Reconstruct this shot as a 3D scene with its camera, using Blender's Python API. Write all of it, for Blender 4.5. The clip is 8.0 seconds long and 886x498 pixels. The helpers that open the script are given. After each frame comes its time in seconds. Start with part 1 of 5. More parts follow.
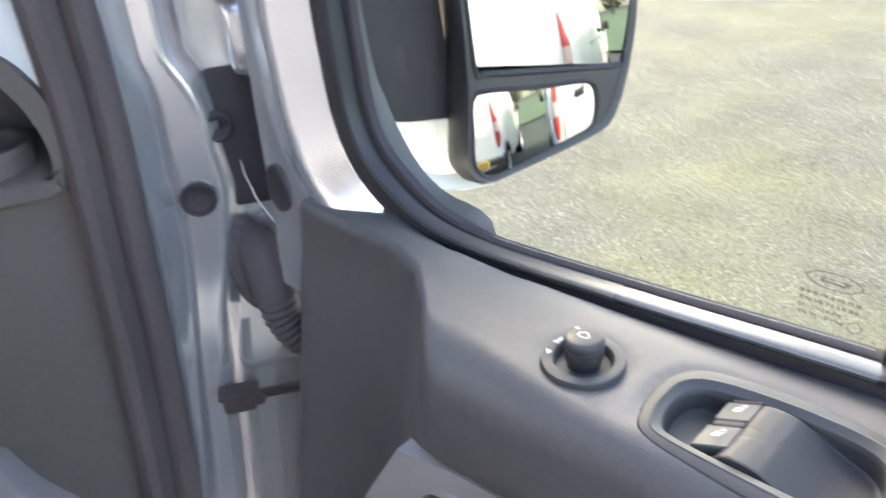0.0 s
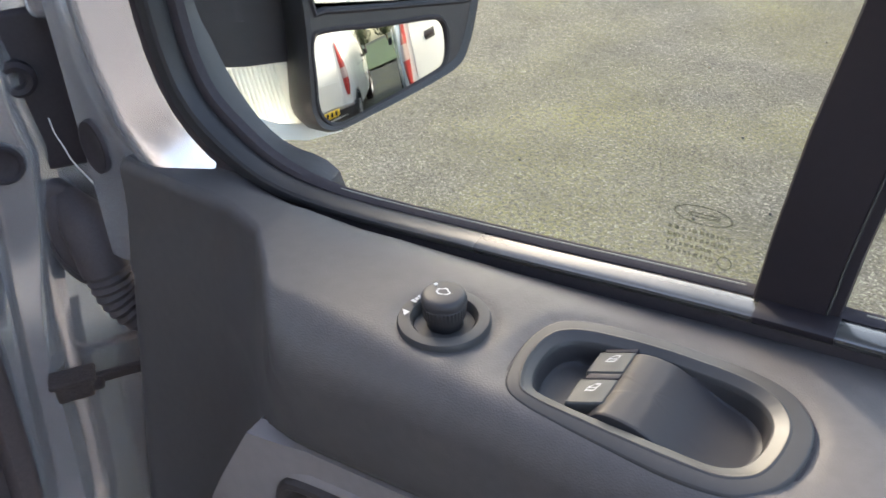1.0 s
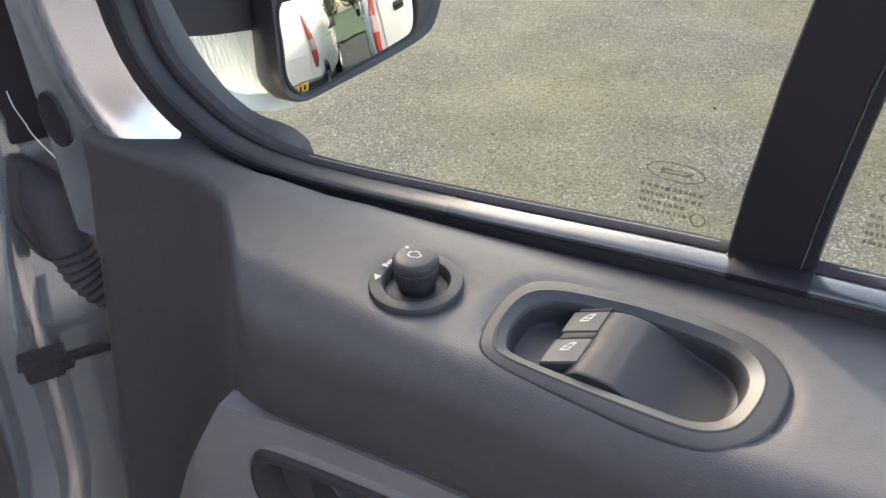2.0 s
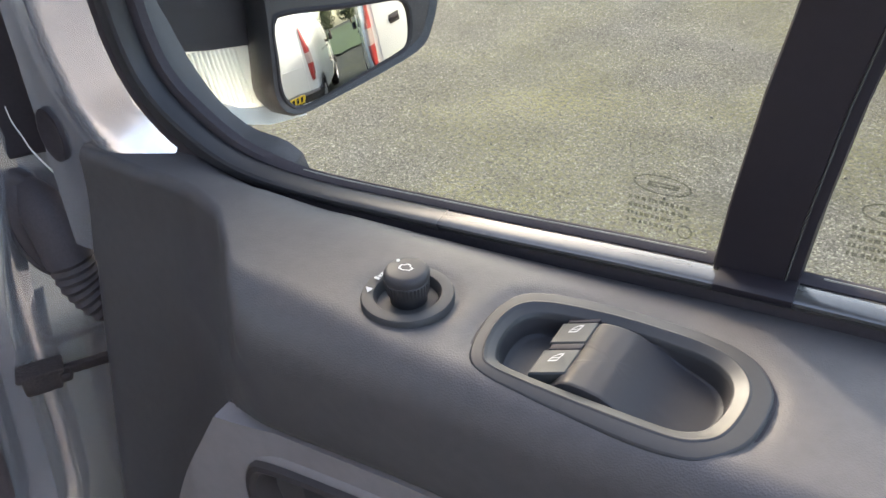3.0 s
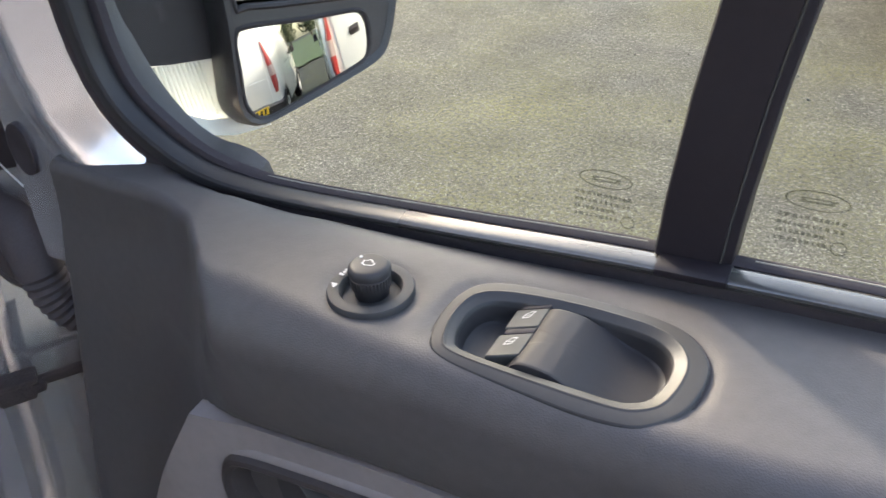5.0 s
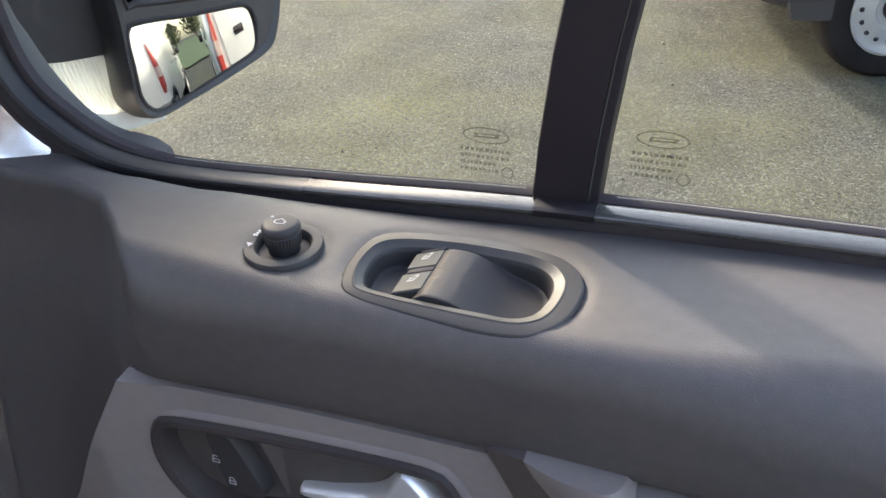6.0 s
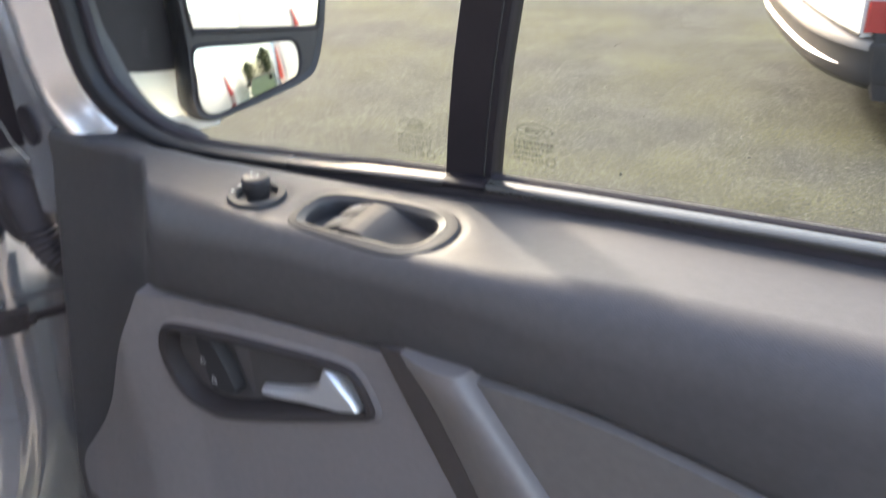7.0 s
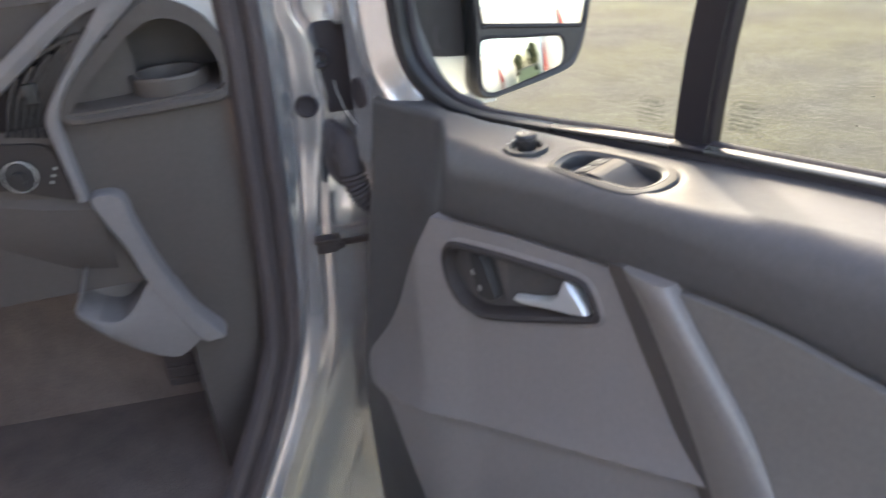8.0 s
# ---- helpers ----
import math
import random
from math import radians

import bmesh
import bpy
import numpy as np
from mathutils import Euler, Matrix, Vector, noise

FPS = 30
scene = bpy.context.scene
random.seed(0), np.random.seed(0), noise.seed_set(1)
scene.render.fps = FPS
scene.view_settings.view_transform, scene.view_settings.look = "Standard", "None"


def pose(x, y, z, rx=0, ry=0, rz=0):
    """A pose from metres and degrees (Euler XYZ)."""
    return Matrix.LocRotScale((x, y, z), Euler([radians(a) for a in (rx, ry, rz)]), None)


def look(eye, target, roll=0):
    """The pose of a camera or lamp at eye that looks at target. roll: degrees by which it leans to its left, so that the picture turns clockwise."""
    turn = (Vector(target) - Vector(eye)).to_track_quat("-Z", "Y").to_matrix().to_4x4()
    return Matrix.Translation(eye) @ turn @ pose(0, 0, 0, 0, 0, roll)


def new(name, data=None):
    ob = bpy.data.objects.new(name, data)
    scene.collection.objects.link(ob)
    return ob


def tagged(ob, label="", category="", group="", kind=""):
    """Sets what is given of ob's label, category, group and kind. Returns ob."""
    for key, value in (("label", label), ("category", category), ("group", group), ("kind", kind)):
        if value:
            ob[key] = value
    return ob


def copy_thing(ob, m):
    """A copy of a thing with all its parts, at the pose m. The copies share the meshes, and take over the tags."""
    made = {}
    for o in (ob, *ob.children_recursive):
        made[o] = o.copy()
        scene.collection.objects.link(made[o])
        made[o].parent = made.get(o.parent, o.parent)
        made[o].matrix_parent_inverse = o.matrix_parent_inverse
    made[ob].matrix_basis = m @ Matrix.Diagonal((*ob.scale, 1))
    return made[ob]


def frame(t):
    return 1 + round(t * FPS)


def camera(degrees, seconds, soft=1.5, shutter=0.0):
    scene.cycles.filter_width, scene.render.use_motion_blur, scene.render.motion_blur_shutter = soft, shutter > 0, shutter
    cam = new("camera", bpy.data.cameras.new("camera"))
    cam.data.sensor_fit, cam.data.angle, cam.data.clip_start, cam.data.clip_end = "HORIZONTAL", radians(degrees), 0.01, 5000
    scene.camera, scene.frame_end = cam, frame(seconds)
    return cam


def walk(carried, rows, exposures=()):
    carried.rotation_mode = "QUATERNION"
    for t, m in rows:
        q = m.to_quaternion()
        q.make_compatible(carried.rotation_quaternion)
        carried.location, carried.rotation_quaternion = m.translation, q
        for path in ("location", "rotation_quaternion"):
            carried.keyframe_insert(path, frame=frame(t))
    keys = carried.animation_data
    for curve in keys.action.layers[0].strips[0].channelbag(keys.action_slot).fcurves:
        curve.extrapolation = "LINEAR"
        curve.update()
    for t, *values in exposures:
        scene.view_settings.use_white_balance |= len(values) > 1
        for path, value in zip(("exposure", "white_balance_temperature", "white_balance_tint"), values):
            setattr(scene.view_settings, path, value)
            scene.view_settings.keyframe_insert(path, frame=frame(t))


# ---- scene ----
cam = camera(54.7, 8.0, 1.5, 0.4)
PATH = [
    (0, (-0.013, 0.038, 1.666), (-1.238, 1.271, 0.675), -4.6),
    (0.2, (-0.025, 0.057, 1.652), (-1.165, 1.328, 0.609), -3.9),
    (0.5, (-0.038, 0.078, 1.64), (-1.085, 1.395, 0.559), -3.4),
    (1, (-0.04, 0.089, 1.632), (-0.988, 1.462, 0.529), -2.9),
    (1.5, (-0.043, 0.091, 1.616), (-0.939, 1.466, 0.472), -2.7),
    (2, (-0.039, 0.092, 1.619), (-0.926, 1.469, 0.472), -3.1),
    (3.5, (-0.03, 0.086, 1.626), (-0.927, 1.481, 0.508), -3.3),
    (4, (-0.034, 0.076, 1.627), (-0.933, 1.471, 0.511), -3.0),
    (5.3, (-0.002, 0.053, 1.638), (-0.775, 1.529, 0.533), -3.8),
    (5.5, (0.002, 0.039, 1.639), (-0.71, 1.552, 0.543), -3.5),
    (5.8, (0.017, 0.014, 1.641), (-0.647, 1.537, 0.527), -3.7),
    (6, (0.018, -0.007, 1.643), (-0.591, 1.537, 0.526), -2.8),
    (6.3, (0.056, -0.037, 1.654), (-0.56, 1.522, 0.563), -3.6),
    (6.5, (0.094, -0.05, 1.658), (-0.556, 1.502, 0.576), -4.1),
    (6.6, (0.128, -0.055, 1.656), (-0.577, 1.472, 0.573), -4.9),
    (6.7, (0.146, -0.072, 1.663), (-0.579, 1.455, 0.594), -5.0),
    (6.8, (0.193, -0.109, 1.663), (-0.635, 1.439, 0.704), -4.9),
    (6.9, (0.225, -0.135, 1.662), (-0.622, 1.413, 0.721), -3.7),
    (7, (0.257, -0.146, 1.659), (-0.608, 1.375, 0.691), -2.5),
    (7.2, (0.289, -0.18, 1.681), (-0.615, 1.239, 0.6), -1.1),
    (7.3, (0.313, -0.196, 1.685), (-0.672, 1.167, 0.602), -2.0),
    (7.5, (0.346, -0.235, 1.707), (-0.766, 1.071, 0.678), -3.3),
    (7.6, (0.359, -0.268, 1.723), (-0.798, 1.027, 0.731), -3.2),
    (7.7, (0.374, -0.29, 1.715), (-0.82, 1.003, 0.765), -3.3),
    (7.8, (0.386, -0.313, 1.724), (-0.841, 0.955, 0.782), -4.2),
    (8, (0.415, -0.367, 1.719), (-0.892, 0.827, 0.79), -5.7),
]
EXPOSURES = [(0.0, 3.95, 6950, 14.5), (0.5, 3.44, 7050, 15.5), (1.2, 3.20, 7150, 17.0), (4.0, 3.21, 7150, 17.2), (5.5, 3.14, 7150, 17.5), (6.5, 3.10, 7150, 17.5), (6.8, 3.20, 7200, 17.5), (7.2, 3.28, 7250, 17.5), (7.6, 3.44, 7400, 17.5), (8.0, 3.38, 7400, 17.5)]
walk(cam, [(t, look(eye, target, roll)) for t, eye, target, roll in PATH], EXPOSURES)

# ---- light ----
SUN_TO = Vector((-0.79, 0.61, 0.0)).normalized()
SUN_UP = radians(25)
world = bpy.data.worlds.new("sky")
scene.world = world
world.use_nodes = True
wn = world.node_tree.nodes
sky = wn.new("ShaderNodeTexSky")
sky.sky_type, sky.sun_disc, sky.sun_elevation, sky.sun_rotation = "NISHITA", False, SUN_UP, radians(-52.3)
sky.air_density, sky.dust_density, sky.ozone_density = 1.0, 2.2, 0.6
wn["Background"].inputs["Strength"].default_value = 0.15
world.node_tree.links.new(sky.outputs[0], wn["Background"].inputs["Color"])
sun = new("sun", bpy.data.lights.new("sun", "SUN"))
sun.data.energy, sun.data.angle, sun.data.color = 1.3, radians(3.6), (1.0, 0.97, 0.92)
sun.matrix_world = look((SUN_TO * math.cos(SUN_UP) + Vector((0, 0, math.sin(SUN_UP)))) * 30, (0, 0, 0))


# ---- materials ----
def mat(name, color, rough=0.6, metal=0.0, vary=0.12, scale=8.0, bump=0.0, bump_scale=600.0, coat=0.0, island=0.0, spec=0.5):
    """A surface with two scales of variation and fine relief."""
    m = bpy.data.materials.new(name)
    m.use_nodes = True
    nt = m.node_tree
    b = nt.nodes["Principled BSDF"]
    b.inputs["Roughness"].default_value, b.inputs["Metallic"].default_value = rough, metal
    b.inputs["Coat Weight"].default_value = coat
    b.inputs["Specular IOR Level"].default_value = spec
    co = nt.nodes.new("ShaderNodeTexCoord")
    big = nt.nodes.new("ShaderNodeTexNoise")
    big.inputs["Scale"].default_value, big.inputs["Detail"].default_value = scale, 6
    small = nt.nodes.new("ShaderNodeTexNoise")
    small.inputs["Scale"].default_value, small.inputs["Detail"].default_value = scale * 22, 3
    for n in (big, small):
        nt.links.new(co.outputs["Object"], n.inputs["Vector"])
    add = nt.nodes.new("ShaderNodeMath")
    add.operation = "ADD"
    nt.links.new(big.outputs["Fac"], add.inputs[0])
    nt.links.new(small.outputs["Fac"], add.inputs[1])
    rng = nt.nodes.new("ShaderNodeMapRange")
    rng.inputs["From Min"].default_value, rng.inputs["From Max"].default_value = 0.6, 1.4
    rng.inputs["To Min"].default_value, rng.inputs["To Max"].default_value = 1 - vary, 1 + vary
    nt.links.new(add.outputs[0], rng.inputs["Value"])
    mul = nt.nodes.new("ShaderNodeVectorMath")
    mul.operation = "SCALE"
    mul.inputs[0].default_value = color
    nt.links.new(rng.outputs[0], mul.inputs["Scale"])
    nt.links.new(mul.outputs[0], b.inputs["Base Color"])
    rr = nt.nodes.new("ShaderNodeMapRange")
    rr.inputs["From Min"].default_value, rr.inputs["From Max"].default_value = 0.3, 0.7
    rr.inputs["To Min"].default_value, rr.inputs["To Max"].default_value = max(0.02, rough - 0.07), min(1.0, rough + 0.07)
    nt.links.new(big.outputs["Fac"], rr.inputs["Value"])
    nt.links.new(rr.outputs[0], b.inputs["Roughness"])
    if bump:
        grain = nt.nodes.new("ShaderNodeTexVoronoi")
        grain.inputs["Scale"].default_value = bump_scale
        nt.links.new(co.outputs["Object"], grain.inputs["Vector"])
        bp = nt.nodes.new("ShaderNodeBump")
        bp.inputs["Strength"].default_value, bp.inputs["Distance"].default_value = bump, 0.002
        nt.links.new(grain.outputs["Distance"], bp.inputs["Height"])
        nt.links.new(bp.outputs[0], b.inputs["Normal"])
    return m


def glass_mat(name, tint, gloss=0.5):
    m = bpy.data.materials.new(name)
    m.use_nodes = True
    nt = m.node_tree
    nt.nodes.remove(nt.nodes["Principled BSDF"])
    clear = nt.nodes.new("ShaderNodeBsdfTransparent")
    clear.inputs["Color"].default_value = (*tint, 1)
    shine = nt.nodes.new("ShaderNodeBsdfGlossy")
    shine.inputs["Roughness"].default_value = 0.03
    lw = nt.nodes.new("ShaderNodeLayerWeight")
    power = nt.nodes.new("ShaderNodeMath")
    power.operation = "POWER"
    power.inputs[1].default_value = 4.0
    nt.links.new(lw.outputs["Facing"], power.inputs[0])
    fr = nt.nodes.new("ShaderNodeMapRange")
    fr.inputs["To Min"].default_value, fr.inputs["To Max"].default_value = 0.012, gloss
    nt.links.new(power.outputs[0], fr.inputs["Value"])
    mix = nt.nodes.new("ShaderNodeMixShader")
    nt.links.new(fr.outputs[0], mix.inputs[0])
    nt.links.new(clear.outputs[0], mix.inputs[1])
    nt.links.new(shine.outputs[0], mix.inputs[2])
    nt.links.new(mix.outputs[0], nt.nodes["Material Output"].inputs["Surface"])
    return m


PAD = mat("charcoal grained plastic", (0.0612, 0.0550, 0.0550), 0.54, vary=0.14, scale=5, bump=0.10, bump_scale=850, spec=0.47)
PANEL = mat("grey moulded plastic", (0.184, 0.164, 0.161), 0.58, vary=0.08, scale=5, bump=0.1, bump_scale=1100, spec=0.2)
REARPANEL = mat("dark grey moulded plastic", (0.138, 0.122, 0.115), 0.6, vary=0.1, scale=5, bump=0.12, bump_scale=900, spec=0.2)
BEZEL = mat("satin dark plastic", (0.036, 0.035, 0.036), 0.50, vary=0.06, scale=12, spec=0.29)
BUTTON = mat("smooth dark button plastic", (0.032, 0.0295, 0.031), 0.5, vary=0.05, scale=20, spec=0.28)
ROCKER = mat("grey green switch plastic", (0.062, 0.062, 0.056), 0.5, vary=0.05, scale=20, spec=0.35)
SHELL = mat("weathered black mirror plastic", (0.030, 0.027, 0.031), 0.5, vary=0.15, scale=9, spec=0.4)
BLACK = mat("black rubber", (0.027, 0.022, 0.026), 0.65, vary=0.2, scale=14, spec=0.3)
BAR = mat("black coated metal", (0.013, 0.010, 0.013), 0.45, vary=0.15, scale=9, spec=0.35)
GLOSS = mat("glossy black plastic", (0.028, 0.027, 0.03), 0.195, vary=0.15, scale=12)
RAIL = mat("glossy black belt rail", (0.045, 0.042, 0.037), 0.18, vary=0.15, scale=10, spec=1.0)


def reflection_along(m, dark, x0, x1):
    """Paints the reflected sky's falloff: dull dark ahead of x0, bright glossy behind x1."""
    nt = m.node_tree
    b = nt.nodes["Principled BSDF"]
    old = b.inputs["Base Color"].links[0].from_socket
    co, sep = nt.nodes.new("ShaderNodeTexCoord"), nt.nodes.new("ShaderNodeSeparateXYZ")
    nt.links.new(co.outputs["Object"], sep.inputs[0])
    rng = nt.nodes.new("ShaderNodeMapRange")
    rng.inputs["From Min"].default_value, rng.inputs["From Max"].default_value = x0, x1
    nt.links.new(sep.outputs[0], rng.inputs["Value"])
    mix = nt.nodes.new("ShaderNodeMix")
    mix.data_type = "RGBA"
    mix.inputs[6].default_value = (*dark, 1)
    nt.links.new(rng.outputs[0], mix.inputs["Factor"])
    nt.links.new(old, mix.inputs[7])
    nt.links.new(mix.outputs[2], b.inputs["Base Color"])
    for name, front_value, rear_value in (("Roughness", 0.5, 0.18), ("Specular IOR Level", 0.3, 1.0)):
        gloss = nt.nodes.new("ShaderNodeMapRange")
        gloss.inputs["To Min"].default_value, gloss.inputs["To Max"].default_value = front_value, rear_value
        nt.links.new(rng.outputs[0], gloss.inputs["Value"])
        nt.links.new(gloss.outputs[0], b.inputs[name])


reflection_along(RAIL, (0.022, 0.021, 0.023), -0.47, -0.24)
DISH = mat("matt dark handle plastic", (0.040, 0.033, 0.033), 0.55, vary=0.1, scale=12, spec=0.2)
PLATE = mat("dark brown grey plastic", (0.078, 0.067, 0.067), 0.55, vary=0.1, scale=12, spec=0.3)
FOOT = mat("weathered grey plastic", (0.048, 0.045, 0.050), 0.55, vary=0.15, scale=9, spec=0.4)
LAMPCLEAR = mat("pinkish clear lamp band", (0.42, 0.33, 0.32), 0.15, vary=0.1, scale=20)
SILVER = mat("silver car paint", (0.562, 0.566, 0.590), 0.195, metal=0.80, vary=0.05, scale=6, coat=0.2)
SILVER.node_tree.nodes["Principled BSDF"].inputs["Coat Roughness"].default_value = 0.25
GRIP = mat("dark grey grab handle plastic", (0.152, 0.133, 0.126), 0.42, vary=0.1, scale=6, bump=0.08, bump_scale=1100, spec=0.5)
SATIN = mat("satin chrome", (0.66, 0.66, 0.67), 0.37, metal=0.6, vary=0.04, scale=20)
WHITE = mat("white car paint", (0.66, 0.675, 0.675), 0.19, vary=0.03, scale=3, coat=0.6)
MARK = mat("white print", (0.42, 0.42, 0.42), 0.6, vary=0.02)
STAMP = glass_mat("faint etched print", (0.62, 0.62, 0.59), 0.1)
DASH = mat("dark dashboard plastic", (0.069, 0.057, 0.055), 0.6, vary=0.12, scale=5, bump=0.12, bump_scale=1000)
DASHGREY = mat("mid grey dashboard plastic", (0.168, 0.154, 0.160), 0.55, vary=0.08, scale=5, bump=0.1, bump_scale=1000)
BULK = mat("dark grey bulkhead lining", (0.128, 0.132, 0.142), 0.8, vary=0.15, scale=4, bump=0.2, bump_scale=400, spec=0.2)
TRIMLIGHT = mat("light grey trim plastic", (0.5, 0.48, 0.47), 0.7, vary=0.05, scale=5)
CARPET = mat("brown black carpet", (0.140, 0.106, 0.098), 0.95, vary=0.35, scale=14, bump=0.8, bump_scale=300)
RED = mat("red lamp lens", (0.36, 0.045, 0.042), 0.15, vary=0.15, scale=14, coat=0.6)
YELLOW = mat("yellow plate", (0.75, 0.5, 0.03), 0.4, vary=0.03)
RUBBER = mat("dusty door rubber", (0.068, 0.054, 0.056), 0.72, vary=0.2, scale=12, spec=0.25)
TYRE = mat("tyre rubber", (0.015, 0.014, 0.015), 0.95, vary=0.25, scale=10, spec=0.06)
GROMMET = mat("dusty grey rubber", (0.060, 0.050, 0.053), 0.7, vary=0.2, scale=20, spec=0.3)
RUST = mat("dirty rusted iron", (0.042, 0.032, 0.031), 0.75, vary=0.5, scale=40, bump=0.4, bump_scale=300, spec=0.3)
STEEL = mat("silver steel wheel", (0.55, 0.55, 0.56), 0.4, metal=0.6, vary=0.08, scale=14)
BUMPER = mat("grey bumper plastic", (0.040, 0.038, 0.041), 0.6, vary=0.12, scale=8, spec=0.2)
LEAF = mat("tree foliage", (0.038, 0.052, 0.026), 0.8, vary=0.4, scale=1.5)
BARK = mat("tree bark", (0.09, 0.07, 0.05), 0.9, vary=0.3, scale=6)
GRASS = mat("meadow grass", (0.055, 0.085, 0.028), 0.9, vary=0.35, scale=0.6)


def lens_mat(name):
    """Clear ribbed plastic that lets the daylight behind it through, part straight, part scattered."""
    m = glass_mat(name, (0.93, 0.94, 0.91), 0.35)
    nt = m.node_tree
    scatter, plain, body = nt.nodes.new("ShaderNodeBsdfTranslucent"), nt.nodes.new("ShaderNodeBsdfDiffuse"), nt.nodes.new("ShaderNodeMixShader")
    for n in (scatter, plain):
        n.inputs["Color"].default_value = (0.80, 0.84, 0.86, 1)
    body.inputs[0].default_value = 0.35
    nt.links.new(scatter.outputs[0], body.inputs[1])
    nt.links.new(plain.outputs[0], body.inputs[2])
    out = nt.nodes["Material Output"].inputs["Surface"]
    clear = out.links[0].from_socket
    mix = nt.nodes.new("ShaderNodeMixShader")
    mix.inputs[0].default_value = 0.58
    nt.links.new(clear, mix.inputs[1])
    nt.links.new(body.outputs[0], mix.inputs[2])
    nt.links.new(mix.outputs[0], out)
    return m


LENSCLEAR = lens_mat("clear ribbed lens")
PANE = glass_mat("window glass", (0.885, 0.905, 0.868), 0.5)
DARKPANE = glass_mat("dark window glass", (0.12, 0.13, 0.14), 0.5)
MIRROR = mat("mirror", (0.44, 0.455, 0.45), 0.0, metal=1.0, vary=0.0)
MIRROR.node_tree.nodes["Principled BSDF"].inputs["Roughness"].default_value = 0.0
for link in list(MIRROR.node_tree.links):
    if link.to_socket.name == "Roughness":
        MIRROR.node_tree.links.remove(link)


def asphalt_mat():
    m = bpy.data.materials.new("worn asphalt with moss")
    m.use_nodes = True
    nt = m.node_tree
    b = nt.nodes["Principled BSDF"]
    b.inputs["Roughness"].default_value = 0.95
    b.inputs["Specular IOR Level"].default_value = 0.08
    co = nt.nodes.new("ShaderNodeTexCoord")

    def noise_tex(scale, detail=5):
        n = nt.nodes.new("ShaderNodeTexNoise")
        n.inputs["Scale"].default_value, n.inputs["Detail"].default_value = scale, detail
        nt.links.new(co.outputs["Object"], n.inputs["Vector"])
        return n

    chips = nt.nodes.new("ShaderNodeTexVoronoi")
    chips.inputs["Scale"].default_value = 180
    nt.links.new(co.outputs["Object"], chips.inputs["Vector"])
    stone = nt.nodes.new("ShaderNodeValToRGB")
    ramp = stone.color_ramp.elements
    ramp[0].color, ramp[1].color = (0.027, 0.0275, 0.0252, 1), (0.158, 0.160, 0.145, 1)
    for at, v in ((0.22, 0.050), (0.50, 0.070), (0.72, 0.085), (0.88, 0.104)):
        ramp.new(at).color = (v * 0.78, v * 0.81, v * 0.765, 1)
    sep = nt.nodes.new("ShaderNodeSeparateColor")
    nt.links.new(chips.outputs["Color"], sep.inputs[0])
    nt.links.new(sep.outputs[0], stone.inputs["Fac"])
    moss = nt.nodes.new("ShaderNodeValToRGB")
    moss.color_ramp.elements[0].position, moss.color_ramp.elements[1].position = 0.38, 0.70
    nt.links.new(noise_tex(1.1, 8).outputs["Fac"], moss.inputs["Fac"])
    dots = nt.nodes.new("ShaderNodeValToRGB")
    dots.color_ramp.elements[0].position, dots.color_ramp.elements[1].position = 0.40, 0.60
    nt.links.new(noise_tex(60, 4).outputs["Fac"], dots.inputs["Fac"])
    mm = nt.nodes.new("ShaderNodeMath")
    mm.operation = "MULTIPLY"
    nt.links.new(moss.outputs[0], mm.inputs[0])
    nt.links.new(dots.outputs[0], mm.inputs[1])
    mix = nt.nodes.new("ShaderNodeMix")
    mix.data_type = "RGBA"
    nt.links.new(mm.outputs[0], mix.inputs["Factor"])
    nt.links.new(stone.outputs[0], mix.inputs[6])
    mix.inputs[7].default_value = (0.090, 0.092, 0.045, 1)
    stain = nt.nodes.new("ShaderNodeMapRange")
    stain.inputs["From Min"].default_value, stain.inputs["From Max"].default_value = 0.3, 0.7
    stain.inputs["To Min"].default_value, stain.inputs["To Max"].default_value = 0.84, 1.14
    nt.links.new(noise_tex(2.6, 6).outputs["Fac"], stain.inputs["Value"])
    sc = nt.nodes.new("ShaderNodeVectorMath")
    sc.operation = "SCALE"
    nt.links.new(mix.outputs[2], sc.inputs[0])
    nt.links.new(stain.outputs[0], sc.inputs["Scale"])
    nt.links.new(sc.outputs[0], b.inputs["Base Color"])
    bp = nt.nodes.new("ShaderNodeBump")
    bp.inputs["Strength"].default_value, bp.inputs["Distance"].default_value = 0.16, 0.005
    nt.links.new(chips.outputs["Distance"], bp.inputs["Height"])
    nt.links.new(bp.outputs[0], b.inputs["Normal"])
    return m


ASPHALT = asphalt_mat()


# ---- mesh tools ----
def made(name, verts, faces, material, parent=None, label="", smooth=True, crease=38):
    me = bpy.data.meshes.new(name)
    me.from_pydata([tuple(v) for v in verts], [], faces)
    me.validate()
    bm = bmesh.new()
    bm.from_mesh(me)
    bmesh.ops.remove_doubles(bm, verts=bm.verts, dist=1e-5)
    bmesh.ops.recalc_face_normals(bm, faces=bm.faces)
    bm.to_mesh(me)
    bm.free()
    me.materials.append(material)
    if smooth:
        me.shade_smooth()
        me.set_sharp_from_angle(angle=radians(crease))
    ob = new(name, me)
    ob.parent = parent
    if label:
        tagged(ob, label)
    return ob


def thing(name, label, category, at=(0, 0, 0), group="", kind=""):
    ob = tagged(new(name), label, category, group, kind)
    ob.location = at
    return ob


